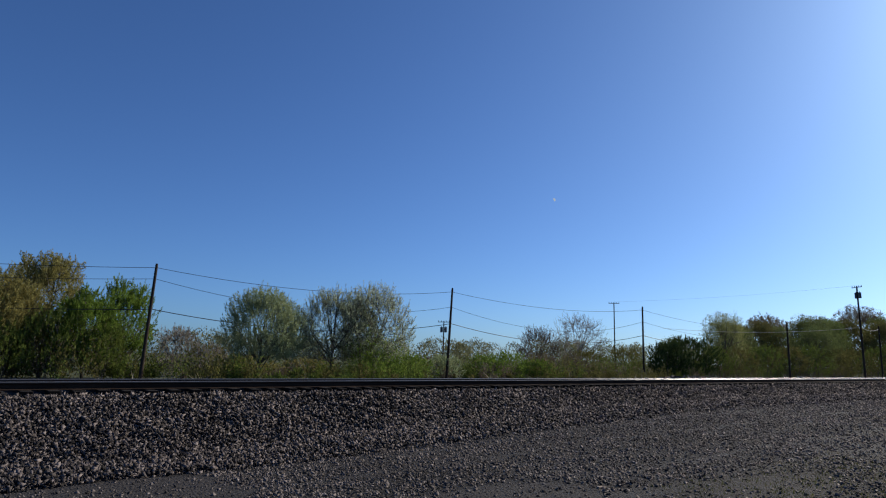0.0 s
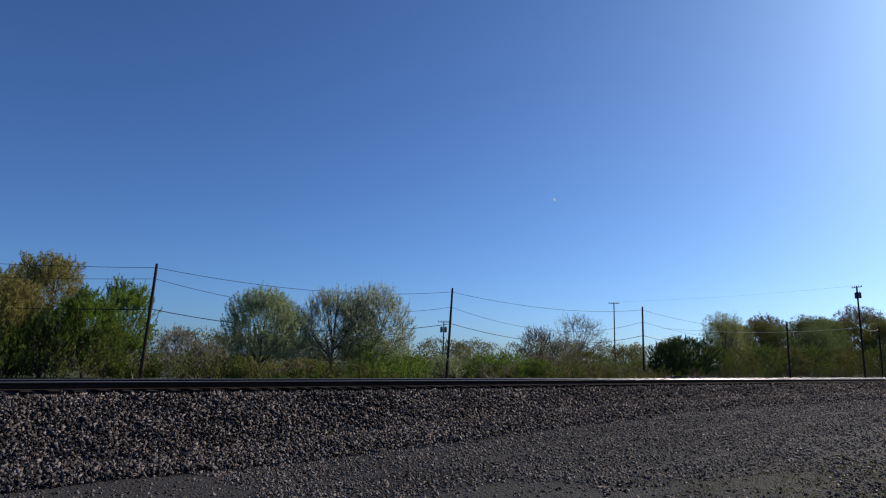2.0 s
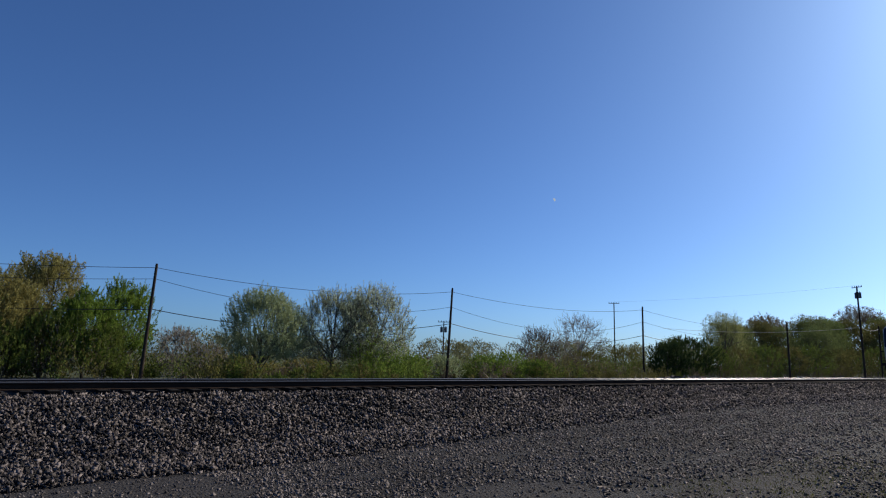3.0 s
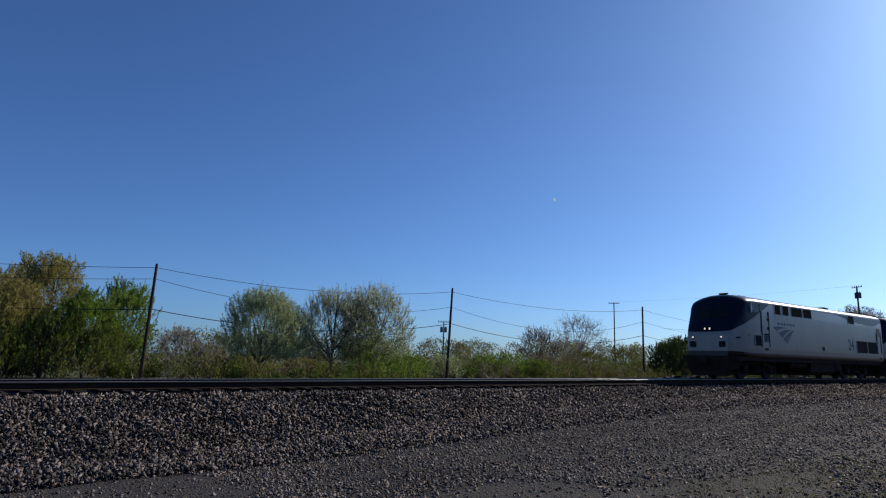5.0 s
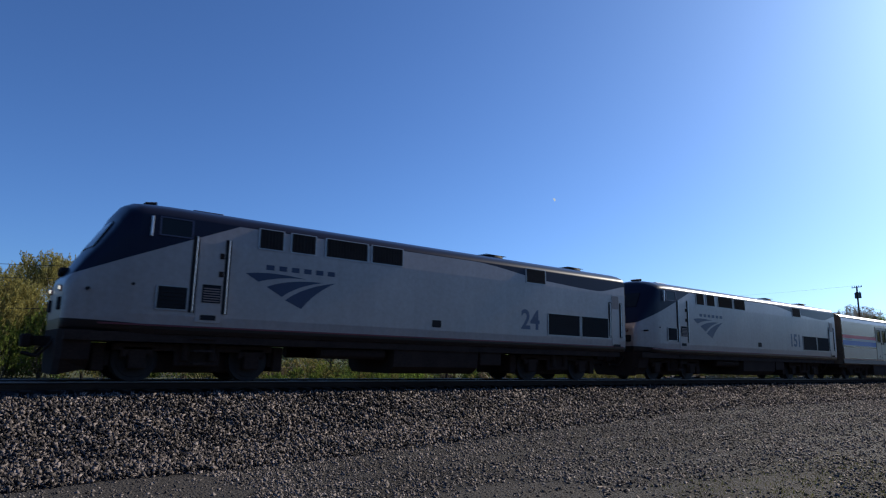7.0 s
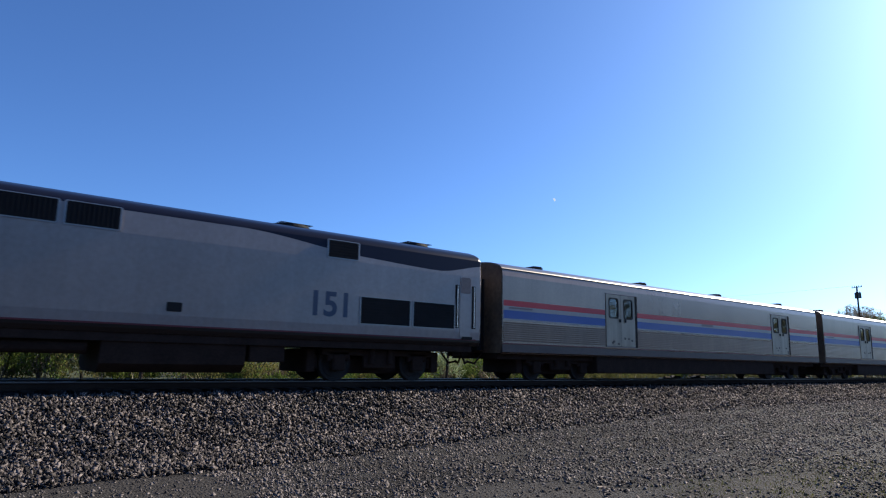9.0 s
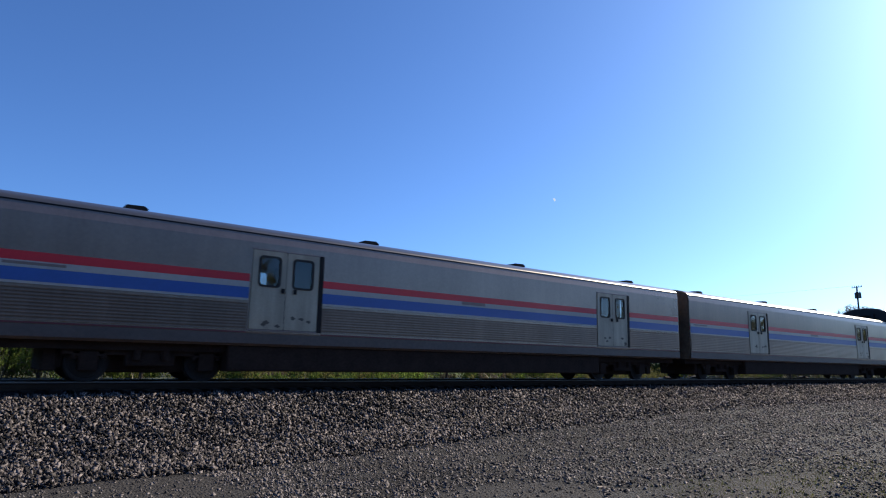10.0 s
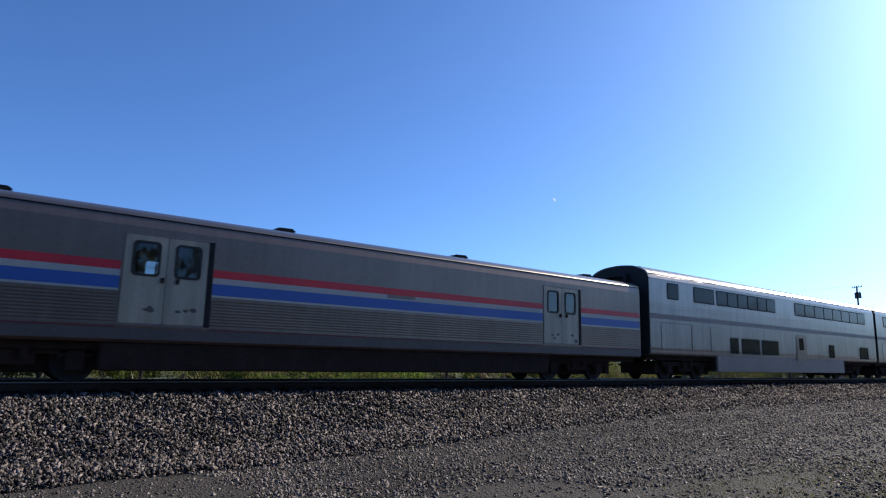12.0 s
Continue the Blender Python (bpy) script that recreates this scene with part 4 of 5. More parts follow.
def baggage_door(car, x, s):
    """A pair of sliding door leaves, each with a rounded window through it, in a recessed frame."""
    y = s * 1.53
    for a, b, c, d in ((x - 1.02, x + 1.02, 3.36, 3.39), (x - 1.02, x + 0.9, 1.28, 1.32)):
        part("door_track", boxed(a, b, y - 0.02, y + 0.02, c, d), SKIRT, car, "dull grey door track")
    part("door_seam", boxed(x - 0.065, x - 0.04, y - 0.02, y + 0.02, 1.33, 3.35), GRILLE, car, "dark gap between the leaves")
    part("door_post", boxed(x + 0.90, x + 1.02, y - 0.035, y + 0.035, 1.30, 3.38), GRILLE, car, "dark door post")
    for k, cx in enumerate((x - 0.52, x + 0.42)):
        bm = bmesh.new()
        ring_plate(bm, (cx - 0.47, cx + (0.455 if k == 0 else 0.465), 1.33, 3.355, 0.04), (cx - 0.27, cx + 0.27, 2.45, 3.19, 0.09), s * 1.50, s * 1.552)
        leaf = part("sliding_door", bm, DOOR_PAINT, car, "off-white sliding baggage door with rounded window")
        bm = bmesh.new()
        ring_plate(bm, (cx - 0.31, cx + 0.31, 2.41, 3.23, 0.11), (cx - 0.255, cx + 0.255, 2.465, 3.175, 0.08), s * 1.53, s * 1.566)
        part("window_gasket", bm, RUBBER, leaf, "black rubber window gasket")
        bm = bmesh.new()
        rounded_plate(bm, cx - 0.265, cx + 0.265, 2.455, 3.185, s * 1.535, s * 1.541, 0.08, 5)
        pane = part("window_pane", bm, CLEAR_GLASS, leaf, "grimy clear glass pane")
        pane.visible_shadow = False
        bm = bmesh.new()
        box(bm, cx + 0.34 - 0.6 * k, cx + 0.42 - 0.6 * k, y + s * 0.05 - 0.02, y + s * 0.05 + 0.02, 2.28, 2.40)
        part("latch", bm, GRILLE, leaf, "dark latch")
        r = random.Random(7 * k + int(x))
        for i in range(3):
            px, pz = cx + r.uniform(-0.3, 0.3), r.uniform(1.40, 1.75)
            bm = bmesh.new()
            n = 9
            ring = [(px + 0.10 * r.uniform(0.4, 1.1) * math.cos(2 * math.pi * j / n), pz + 0.06 * r.uniform(0.4, 1.1) * math.sin(2 * math.pi * j / n)) for j in range(n)]
            f = s * 0.0225
            loft(bm, [[(u, y + f, v) for u, v in ring], [(u, y + f + s * 0.003, v) for u, v in ring]])
            part("scuff_mark", bm, SCUFF, leaf, "dark rusty scuff in the paint")


def make_baggage_car(group, doors, steel, label):
    car = empty("baggage_car", label, "baggage car", group)
    L0, L1 = 0.45, 25.46
    ring = mirrored(BAG_HALF[:5] + [(1.485, 3.80)])
    for a, b in ((L0, doors[0] - 0.97), (doors[0] + 0.86, doors[1] - 0.97), (doors[1] + 0.86, L1)):
        bm = bmesh.new()
        loft(bm, [[(x, y, z) for y, z in ring] for x in (a, b)], caps=False)
        part("body_section", bm, steel, car, "dull stainless steel body")
    for x in doors:
        for s in (-1, 1):
            for name, wall in (("door_sill_wall", [(1.44, 0.90), (1.50, 0.96), (1.525, 1.25), (1.525, 2.44), (1.42, 2.44), (1.40, 0.90)]),
                               ("door_header", [(1.525, 3.20), (1.525, 3.55), (1.50, 3.72), (1.485, 3.80), (1.40, 3.80), (1.42, 3.20)])):
                bm = bmesh.new()
                loft(bm, [[(q, s * y, z) for y, z in wall] for q in (x - 0.97, x + 0.86)])
                part(name, bm, steel, car)
    part("roof", roof_shell([(1.47, 3.795), (1.488, 3.80), (1.47, 3.84), (1.38, 3.91), (1.18, 4.00), (0.85, 4.075), (0.45, 4.115), (0.0, 4.13)], L0 - 0.02, L1 + 0.02),
         ROOF_STEEL, car, "curved grey steel roof")
    for s in (-1, 1):
        y = s * 1.525
        runs = ((L0 + 0.05, doors[0] - 1.04), (doors[0] + 1.04, doors[1] - 1.04), (doors[1] + 1.04, L1 - 0.05))
        for a, b in runs:
            for name, z0, z1, m, label in (("red_stripe", 2.52, 2.715, RED, "faded red stripe"), ("white_stripe", 2.372, 2.518, WHITE, "white stripe"),
                                           ("blue_stripe", 2.095, 2.370, BLUE, "bright blue stripe"), ("thin_stripe", 2.04, 2.093, WHITE, "thin white stripe")):
                part(name, boxed(a, b, y - 0.005, y + 0.005, z0, z1), m, car, label)
            bm = bmesh.new()
            wave = [(y + s * (0.0140 if k % 2 else 0.017), 1.30 + k * 0.037) for k in range(19)]
            loft(bm, [[(x, u, v) for u, v in [(y - s * 0.03, 1.30)] + wave + [(y - s * 0.03, 1.966)]] for x in (a, b)])
            part("fluted_panel", bm, DIRT_REFLECTION_STEEL, car, "fluted lower side of dirty stainless steel, ground reflection painted into its brown")
            part("red_line", boxed(a, b, y - 0.005, y + 0.005, 1.225, 1.262), DULL_RED, car, "thin dull red line")
        for x in doors:
            baggage_door(car, x, s)
        part("sill", boxed(L0, L1, y - 0.004, y + 0.008, 0.96, 1.21), SILL, car, "dark brown-grey sill")
        part("gutter", boxed(L0, L1, *sorted((s * 1.47, s * 1.502)), 3.765, 3.792), GRILLE, car, "dark line of the roof gutter")
        part("marking_bars", boxed(0.75, 1.9, y - 0.006, y + 0.006, 2.43, 2.49), SKIRT, car, "small plain grey bars")
        part("marking_bars", boxed(13.0, 14.0, y - 0.007, y + 0.007, 2.42, 2.52), SKIRT, car, "small plain grey bars")
    bm = bmesh.new()
    box(bm, 5.6, 20.1, -1.38, 1.38, 0.26, 0.92, bevel=0.05)
    part("equipment_skirt", bm, UNDER, car, "black underfloor equipment boxes")
    bm = bmesh.new()
    box(bm, 0.5, 25.4, -1.2, 1.2, 0.72, 0.93)
    part("underframe", bm, UNDER, car, "black underframe")
    for x in (3.9, 22.0):
        truck(car, x, 2.59, 0.46)
    for x in (3.40, 10.23, 16.78, 23.58):
        bm = bmesh.new()
        loft(bm, [[(x - 0.22, v, 4.06), (x - 0.27, v, 4.20), (x - 0.24, v, 4.27), (x + 0.17, v, 4.285), (x + 0.27, v, 4.22), (x + 0.22, v, 4.06)] for v in (-0.38, 0.38)])
        part("roof_vent", bm, GRILLE, car, "dark roof ventilator")
    for x, e in ((L0, -1), (L1, 1)):
        a, b = sorted((x, x + e * 0.03))
        bm = bmesh.new()
        ring = mirrored([(1.44, 0.92), (1.50, 1.2), (1.50, 3.72), (1.36, 3.88), (0.85, 4.05), (0.0, 4.10)])
        loft(bm, [[(q, y, z) for y, z in ring] for q in (a, b)])
        part("end_wall", bm, DIAPHRAGM, car, "dark weathered end wall")
        diaphragm(car, x + e * 0.03, e, 3.35)
        coupler(car, x, e)
    return car


SUP_HALF = [(1.42, 1.02), (1.52, 1.10), (1.55, 1.35), (1.55, 4.30), (1.51, 4.46), (1.38, 4.63), (1.12, 4.77), (0.78, 4.87), (0.4, 4.915), (0.0, 4.93)]


def make_bilevel_coach():
    car = empty("bilevel_coach", "tall stainless steel bilevel coach with two rows of windows", "passenger coach", "train")
    L0, L1 = 0.22, 25.69
    shell = part("body", car_shell(SUP_HALF[:5] + [(1.47, 4.52), (0.0, 4.52)], L0, L1), COACH_STEEL, car, "bright stainless steel body")
    part("roof", roof_shell([(1.47, 4.515), (1.51, 4.52), (1.38, 4.65), (1.12, 4.79), (0.78, 4.885), (0.4, 4.93), (0.0, 4.945)], L0 - 0.02, L1 + 0.02),
         ROOF_STEEL, car, "curved steel roof with cross ribs")
    bm = bmesh.new()
    for i in range(36):
        x = 0.7 + i * 0.7
        ring = mirrored([(1.37, 4.52), (1.39, 4.655), (1.13, 4.80), (0.78, 4.90), (0.0, 4.96)])
        loft(bm, [[(x + d, y, z) for y, z in ring] for d in (-0.02, 0.02)])
    part("roof_ribs", bm, ROOF_STEEL, car, "raised cross ribs of the roof")
    uppers = [(1.6, 2.4), (3.72, 5.42)] + [(5.72 + i * 1.0, 6.60 + i * 1.0) for i in range(6)] + [(14.0 + i * 1.28, 15.16 + i * 1.28) for i in range(8)]
    lowers = [(6.8, 7.5), (7.9, 9.65), (9.95, 11.7), (18.2, 18.9), (22.9, 24.25)]
    for s in (-1, 1):
        y = s * 1.55
        for z0, z1, spans in ((3.52, 4.14, uppers), (1.28, 1.95, lowers)):
            for a, b in spans:
                bm = bmesh.new()
                rounded_plate(bm, a - 0.05, b + 0.05, z0 - 0.05, z1 + 0.05, y - 0.01, y + s * 0.012 + 0.0, 0.07)
                g = part("window_frame", bm, RUBBER, car, "black window gasket")
                bm = bmesh.new()
                rounded_plate(bm, a, b, z0, z1, y - 0.01, y + s * 0.018, 0.05)
                part("window_pane", bm, GLASS, g, "dark tinted pane")
        part("window_band", boxed(L0 + 0.02, L1 - 0.02, y - 0.005, y + 0.005, 2.58, 2.80), SKIRT, car, "dark band between the floors")
        for z in (1.18, 2.35, 2.46, 3.05, 3.2, 4.28):
            part("side_rib", boxed(L0, L1, y - 0.015, y + 0.018, z, z + 0.03), COACH_STEEL, car)
        bm = bmesh.new()
        rounded_plate(bm, 13.9, 15.15, 1.02, 2.42, y - 0.015, y + s * 0.02, 0.08)
        d = part("entrance_door", bm, DIRT_REFLECTION_STEEL, car, "steel entrance door")
        bm = bmesh.new()
        rounded_plate(bm, 14.2, 14.75, 1.6, 2.25, y, y + s * 0.03, 0.08)
        part("door_window", bm, GLASS, d, "dark door window")
        bm = bmesh.new()
        part("panel_seam", boxed(5.0, 5.04, y - 0.012, y + 0.012, 1.30, 2.42), SKIRT, car, "upright panel seam")
        for q, r in ((1.0, 1.05), (3.38, 3.44)):
            box(bm, q, r, y - 0.012, y + 0.012, 1.30, 2.41)
        box(bm, 1.0, 3.44, y - 0.012, y + 0.012, 2.41, 2.44)
        bmesh.ops.remove_doubles(bm, verts=bm.verts, dist=0.001)
        part("locker_hatch", bm, SKIRT, car, "seams of an equipment hatch")
        a, b = sorted((s * 1.40, s * 1.53))
        part("skirt", boxed(5.55, 20.3, a, b, 0.36, 1.15, bevel=0.03), SKIRT, car, "dull brown-grey lower skirt")
    bm = bmesh.new()
    box(bm, 5.5, 20.3, -1.35, 1.35, 0.4, 1.1)
    box(bm, 0.4, 25.5, -1.2, 1.2, 0.85, 1.1)
    part("underframe", bm, UNDER, car, "black underframe")
    for x in (3.6, 22.3):
        truck(car, x, 2.59, 0.46)
    for x, e in ((L0, -1), (L1, 1)):
        bm = bmesh.new()
        ring = mirrored([(1.42, 1.05), (1.535, 1.4), (1.535, 4.3), (1.36, 4.62), (0.78, 4.86), (0.0, 4.92)])
        loft(bm, [[(q, y, z) for y, z in ring] for q in sorted((x, x + e * 0.03))])
        part("end_wall", bm, RUBBER, car, "dark end wall")
        diaphragm(car, x + e * 0.03, e, 4.4)
        coupler(car, x, e)
    return car


LOCO_LENGTH, CAR_LENGTH = 21.03, 25.91
locos = [make_locomotive("24", True), make_locomotive("151", False)]
first_car = make_baggage_car("train", (7.0, 20.82), CLEAN_STEEL, "stainless steel baggage car with red, white and blue stripes")
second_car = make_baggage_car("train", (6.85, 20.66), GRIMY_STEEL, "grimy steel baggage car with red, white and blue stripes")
coaches = [make_bilevel_coach(), make_bilevel_coach()]
TRAIN = [(locos[0], -2 * LOCO_LENGTH + 0.10), (locos[1], -LOCO_LENGTH - 0.10), (first_car, 0.0), (second_car, CAR_LENGTH), (coaches[0], 2 * CAR_LENGTH), (coaches[1], 3 * CAR_LENGTH)]


# ---- trees and shrubs beyond the track ----
def grow(seed, height, width, bush, twigs, per_twig, ragged, soft):
    """A vase-shaped crown: limbs fan out and up from low on the trunk, branches and twigs carry on in the same sense,
    and every twig ends in straight young shoots. Gives tube segments, and (place, direction) of leaves."""
    rng = np.random.default_rng(seed)
    mid, rz, rw = (0.46, 0.54, 0.5) if bush else (0.51, 0.49, 0.5)
    centre, radii = np.array((0, 0, height * mid)), np.array((width * rw, width * rw, height * rz))
    phase = rng.uniform(0, 50)
    root = np.array((0, 0, height * (-0.15 if bush else 0.02)))

    def points(n, lo, hi):
        d = rng.normal(size=(n, 3))
        d /= np.linalg.norm(d, axis=1)[:, None]
        d[:, 2] = np.where(d[:, 2] < -0.7, -d[:, 2], d[:, 2])
        swell = np.array([1 + ragged * (0.8 * noise.noise(Vector(q * 1.9) + Vector((phase, 0, 0))) + 0.5 * noise.noise(Vector(q * 4.5) + Vector((0, phase, 0)))) for q in d])
        p = centre + d * radii * (swell * rng.uniform(lo, hi, n))[:, None]
        p[:, 2] = np.maximum(p[:, 2], height * (0.05 if bush else 0.09))
        return p

    segs, leaves = [], []

    def bend(p, q, r, n, sink):
        """A curved piece from p to q that sweeps outwards and then up, thinning towards q."""
        span = np.linalg.norm(q - p)
        c = p + (q - p) * 0.5 + np.array((0, 0, -sink * span)) + rng.normal(scale=0.03, size=3) * span
        pts = [(1 - t) ** 2 * p + 2 * t * (1 - t) * c + t * t * q for t in np.linspace(0, 1, n + 1)]
        for i, (u, v) in enumerate(zip(pts, pts[1:])):
            segs.append((Vector(u), Vector(v), r * (1 - 0.6 * i / n), r * (1 - 0.6 * (i + 1) / n)))
        return pts

    def joint(joints, e):
        """The joint from which a piece to e runs on most nearly in the sense of the crown's fan."""
        gap, fan = e - joints, e - root
        far = np.linalg.norm(gap, axis=1) + 1e-6
        along = (gap @ fan) / (far * np.linalg.norm(fan))
        return joints[np.argmin(far * (1.0 + 1.6 * (1 - along)))]

    trunk_r = 0.017 * height
    top = height * (0.0 if bush else 0.34)
    if not bush:
        steps = [np.array((0.015 * width * math.sin(3 * k), 0.015 * width * math.cos(5 * k), -0.1 + (top + 0.1) * k)) for k in (0, 0.35, 0.7, 1.0)]
        for u, v, ra, rb in zip(steps, steps[1:], (1.0, 0.85, 0.7), (0.85, 0.7, 0.4)):
            segs.append((Vector(u), Vector(v), trunk_r * ra, trunk_r * rb))
    limbs = []
    for e in points(11 if bush else 15, 0.42, 0.62):
        if bush:
            start = np.array((e[0] * 0.22, e[1] * 0.22, -0.1))
        else:
            start = np.array((0, 0, min(max(e[2] - 1.1 * math.hypot(e[0], e[1]), height * 0.07), top)))
        limbs.append(bend(start, e, trunk_r * (0.32 if bush else 0.42), 4, 0.06))
    joints = np.array([p for l in limbs for p in l[1:]])
    branches = [bend(joint(joints, e), e, trunk_r * 0.20, 3, 0.05) for e in points(44 if bush else 80, 0.6, 0.86)]
    joints = np.array([p for l in branches for p in l[1:]])
    for e in points(twigs, 0.55, 0.93):
        if per_twig < 24 or rng.random() < 0.3:
            bend(joint(joints, e), e, max(trunk_r * (0.10 if per_twig < 10 else 0.07), 0.022 if per_twig < 10 else 0.013), 1, 0.0)
        fan = (e - root) / np.linalg.norm(e - root)
        for _ in range(2):
            d = fan + np.array((0, 0, 0.35)) + rng.normal(scale=0.26, size=3)
            d /= np.linalg.norm(d)
            long = rng.uniform(0.45, 0.85) * min(0.1 * (height + 2.0), 1.15 if height < 13.5 else 0.95)
            base = e - fan * long * rng.uniform(0.0, 0.7)
            if per_twig < 24:
                segs.append((Vector(base), Vector(base + d * long), 0.018 if per_twig < 10 else 0.011, 0.010 if per_twig < 10 else 0.006))
            n = per_twig // 2
            t = rng.uniform(0.05, 1.08, n)[:, None]
            jit = rng.normal(scale=soft or 0.04 + 0.0035 * height, size=(n, 3)) * (1.25 - t)
            leaves.extend((q, d) for q in base + d * long * t + jit)
    return segs, leaves


def tubes(segs, most=5):
    verts, faces = [], []
    for a, b, ra, rb in segs:
        sides = most if ra > 0.04 else min(most, 3)
        axis = (b - a)
        if axis.length < 1e-4:
            continue
        u = axis.orthogonal().normalized()
        v = axis.normalized().cross(u)
        k = len(verts)
        for p, r in ((a, ra), (b, rb)):
            for i in range(sides):
                t = 2 * math.pi * i / sides
                verts.append(p + (u * math.cos(t) + v * math.sin(t)) * max(r, 0.006))
        faces += [(k + i, k + (i + 1) % sides, k + sides + (i + 1) % sides, k + sides + i) for i in range(sides)]
    return verts, faces


def leaf_cards(places, size, rng):
    """Small pointed leaves, three corners each, turned at random but mostly along their shoot."""
    n = len(places)
    p = np.array([q for q, _ in places])
    d = np.array([e for _, e in places]) + rng.normal(scale=0.5, size=(n, 3))
    d /= np.linalg.norm(d, axis=1)[:, None]
    side = np.cross(d, rng.normal(size=(n, 3)))
    side /= np.linalg.norm(side, axis=1)[:, None] + 1e-9
    s = size * (0.6 + 0.9 * rng.random(n) ** 1.5)[:, None]
    v = np.stack([p - d * s * 0.4 - side * s * 0.3, p - d * s * 0.4 + side * s * 0.3, p + d * s * 0.75], axis=1).reshape(-1, 3)
    return v, np.arange(3 * n).reshape(-1, 3)


def plant(name, seed, height, width, leaf, bark, label, category, group, bush=False, twigs=640, leaves=14, size=0.22, ragged=0.28, soft=0.0):
    segs, places = grow(seed, height, width, bush, twigs, round(leaves * 2.3), ragged, soft)
    ob = empty(name, label, category, group)
    v, f = tubes(segs)
    tagged(cloud("trunk", v, f, bark, ob), "thin branching trunk and limbs")
    if places:
        v, f = leaf_cards(places, size * 0.62, np.random.default_rng(seed))
        tagged(cloud("crown", v, f, leaf, ob), "crown of small spring leaves")
    return ob


def stand(ob, x, y, turn=0.0):
    ob.matrix_basis = pose(x, y, land(x, y) - 0.05, 0, 0, turn)
    return ob


def tree(x, y, h, w, leaf, seed, label, bark=None, **k):
    return stand(plant("tree", seed, h + 0.85, w, leaf, bark or BARK, label, "tree", "trees beyond the track", **k), x, y, seed * 37 % 360)


def shrub(x, y, h, w, leaf, seed, label, bark=None, **k):
    k = {"bush": True, "twigs": 330, "leaves": 11, "size": 0.2, "ragged": 0.42, **k}
    return stand(plant("shrub", seed, h + 0.85, w, leaf, bark or BARK, label, "shrub", "shrubs beyond the track", **k), x, y, seed * 53 % 360)


OLIVE, LUSH, FRESH = "tall tree with sparse olive-brown spring buds", "leafy tree in bright spring green", "rounded tree in fresh green leaf"
tree(-0.8, 78, 11.9, 9.7, LEAF_OLIVE, 1, OLIVE, leaves=22, twigs=800, soft=0.15)
tree(8.3, 77, 12.6, 8.4, LEAF_OLIVE, 2, OLIVE, leaves=22, twigs=900, ragged=0.2, soft=0.15)
tree(4.1, 74, 9.3, 9.6, LEAF_OLIVE, 3, OLIVE, leaves=22, twigs=800, soft=0.15)
tree(15.3, 75, 9.8, 6.6, LEAF_BRIGHT, 4, LUSH, leaves=18, twigs=800, ragged=0.35)
tree(11.3, 72, 8.3, 7.6, LEAF_BRIGHT, 5, LUSH, leaves=20, twigs=800)
tree(25.4, 62, 9.1, 9.2, LEAF_GREEN, 6, FRESH, leaves=13, twigs=1500, ragged=0.10, size=0.19)
tree(33.5, 62, 9.75, 9.6, LEAF_SILVER, 7, "sparse silvery-green tree with its limbs showing", leaves=8, twigs=1000, ragged=0.12, size=0.18)
tree(38.6, 62, 10.75, 10.6, LEAF_SILVER, 8, "sparse pale tree, its leaves just opening", leaves=8, twigs=1200, ragged=0.10, size=0.18)
tree(36.9, 62, 8.4, 5.9, LEAF_GREEN, 9, FRESH, leaves=8, ragged=0.15, size=0.18)
tree(91.2, 86, 8.8, 10.0, LEAF_BROWN, 10, "thin brownish tree almost bare", leaves=3, ragged=0.3, twigs=700)
tree(114.0, 95, 13.4, 15.5, LEAF_BROWN, 11, "pale bare tree with a wide crown of twigs", PALE_BARK, leaves=0, twigs=900)
tree(131.1, 70, 13.6, 11.5, LEAF_LIME, 12, "yellow-green tree coming into leaf", leaves=12, size=0.23, ragged=0.2, twigs=720, soft=0.34)
tree(145.2, 74, 11.1, 10.1, LEAF_WOOD, 13, FRESH, leaves=12, size=0.25, ragged=0.2, twigs=720, soft=0.34)
tree(190.0, 85, 16.7, 14.2, SCRUB_BROWN, 14, "dark brownish tree in small bud", leaves=14, size=0.30, soft=0.3)
tree(180.9, 72, 15.6, 14.3, LEAF_WOOD, 15, "broad tree in olive spring leaf", leaves=12, size=0.30, ragged=0.2, twigs=720, soft=0.34)
tree(166.8, 66, 12.1, 11.1, LEAF_WOOD, 16, FRESH, leaves=12, size=0.25, ragged=0.2, twigs=720, soft=0.34)
tree(252.9, 85, 24.5, 24.0, SCRUB_BROWN, 17, "tall far tree in brownish spring leaf", leaves=20, size=0.36, ragged=0.12, twigs=1150, soft=0.5)
tree(228.3, 70, 17.6, 18.5, SCRUB_OLIVE, 18, "broad tree in olive spring leaf", leaves=18, size=0.33, ragged=0.14, twigs=950, soft=0.45)
shrub(107.5, 64, 7.3, 12.5, LEAF_DARK, 19, "dense dark green evergreen shrub", leaves=22, size=0.26, ragged=0.25, twigs=560)
shrub(100.5, 64, 6.0, 8.0, LEAF_DARK, 20, "dense dark green evergreen shrub", leaves=20, size=0.26, ragged=0.3, twigs=460)
tree(1.5, 82, 10.5, 8.5, LEAF_OLIVE, 21, OLIVE, leaves=13)
tree(-6.0, 79, 12.5, 9.0, LEAF_OLIVE, 22, OLIVE, leaves=13)
tree(6.0, 84, 12.0, 8.0, LEAF_OLIVE, 23, OLIVE, leaves=16, soft=0.15)
tree(37.5, 82, 9.0, 8.0, LEAF_GREEN, 24, FRESH, leaves=12)
tree(122.0, 76, 7.6, 9.0, LEAF_WOOD, 25, "yellow-green tree coming into leaf", leaves=12, size=0.23, ragged=0.2, twigs=720, soft=0.34)
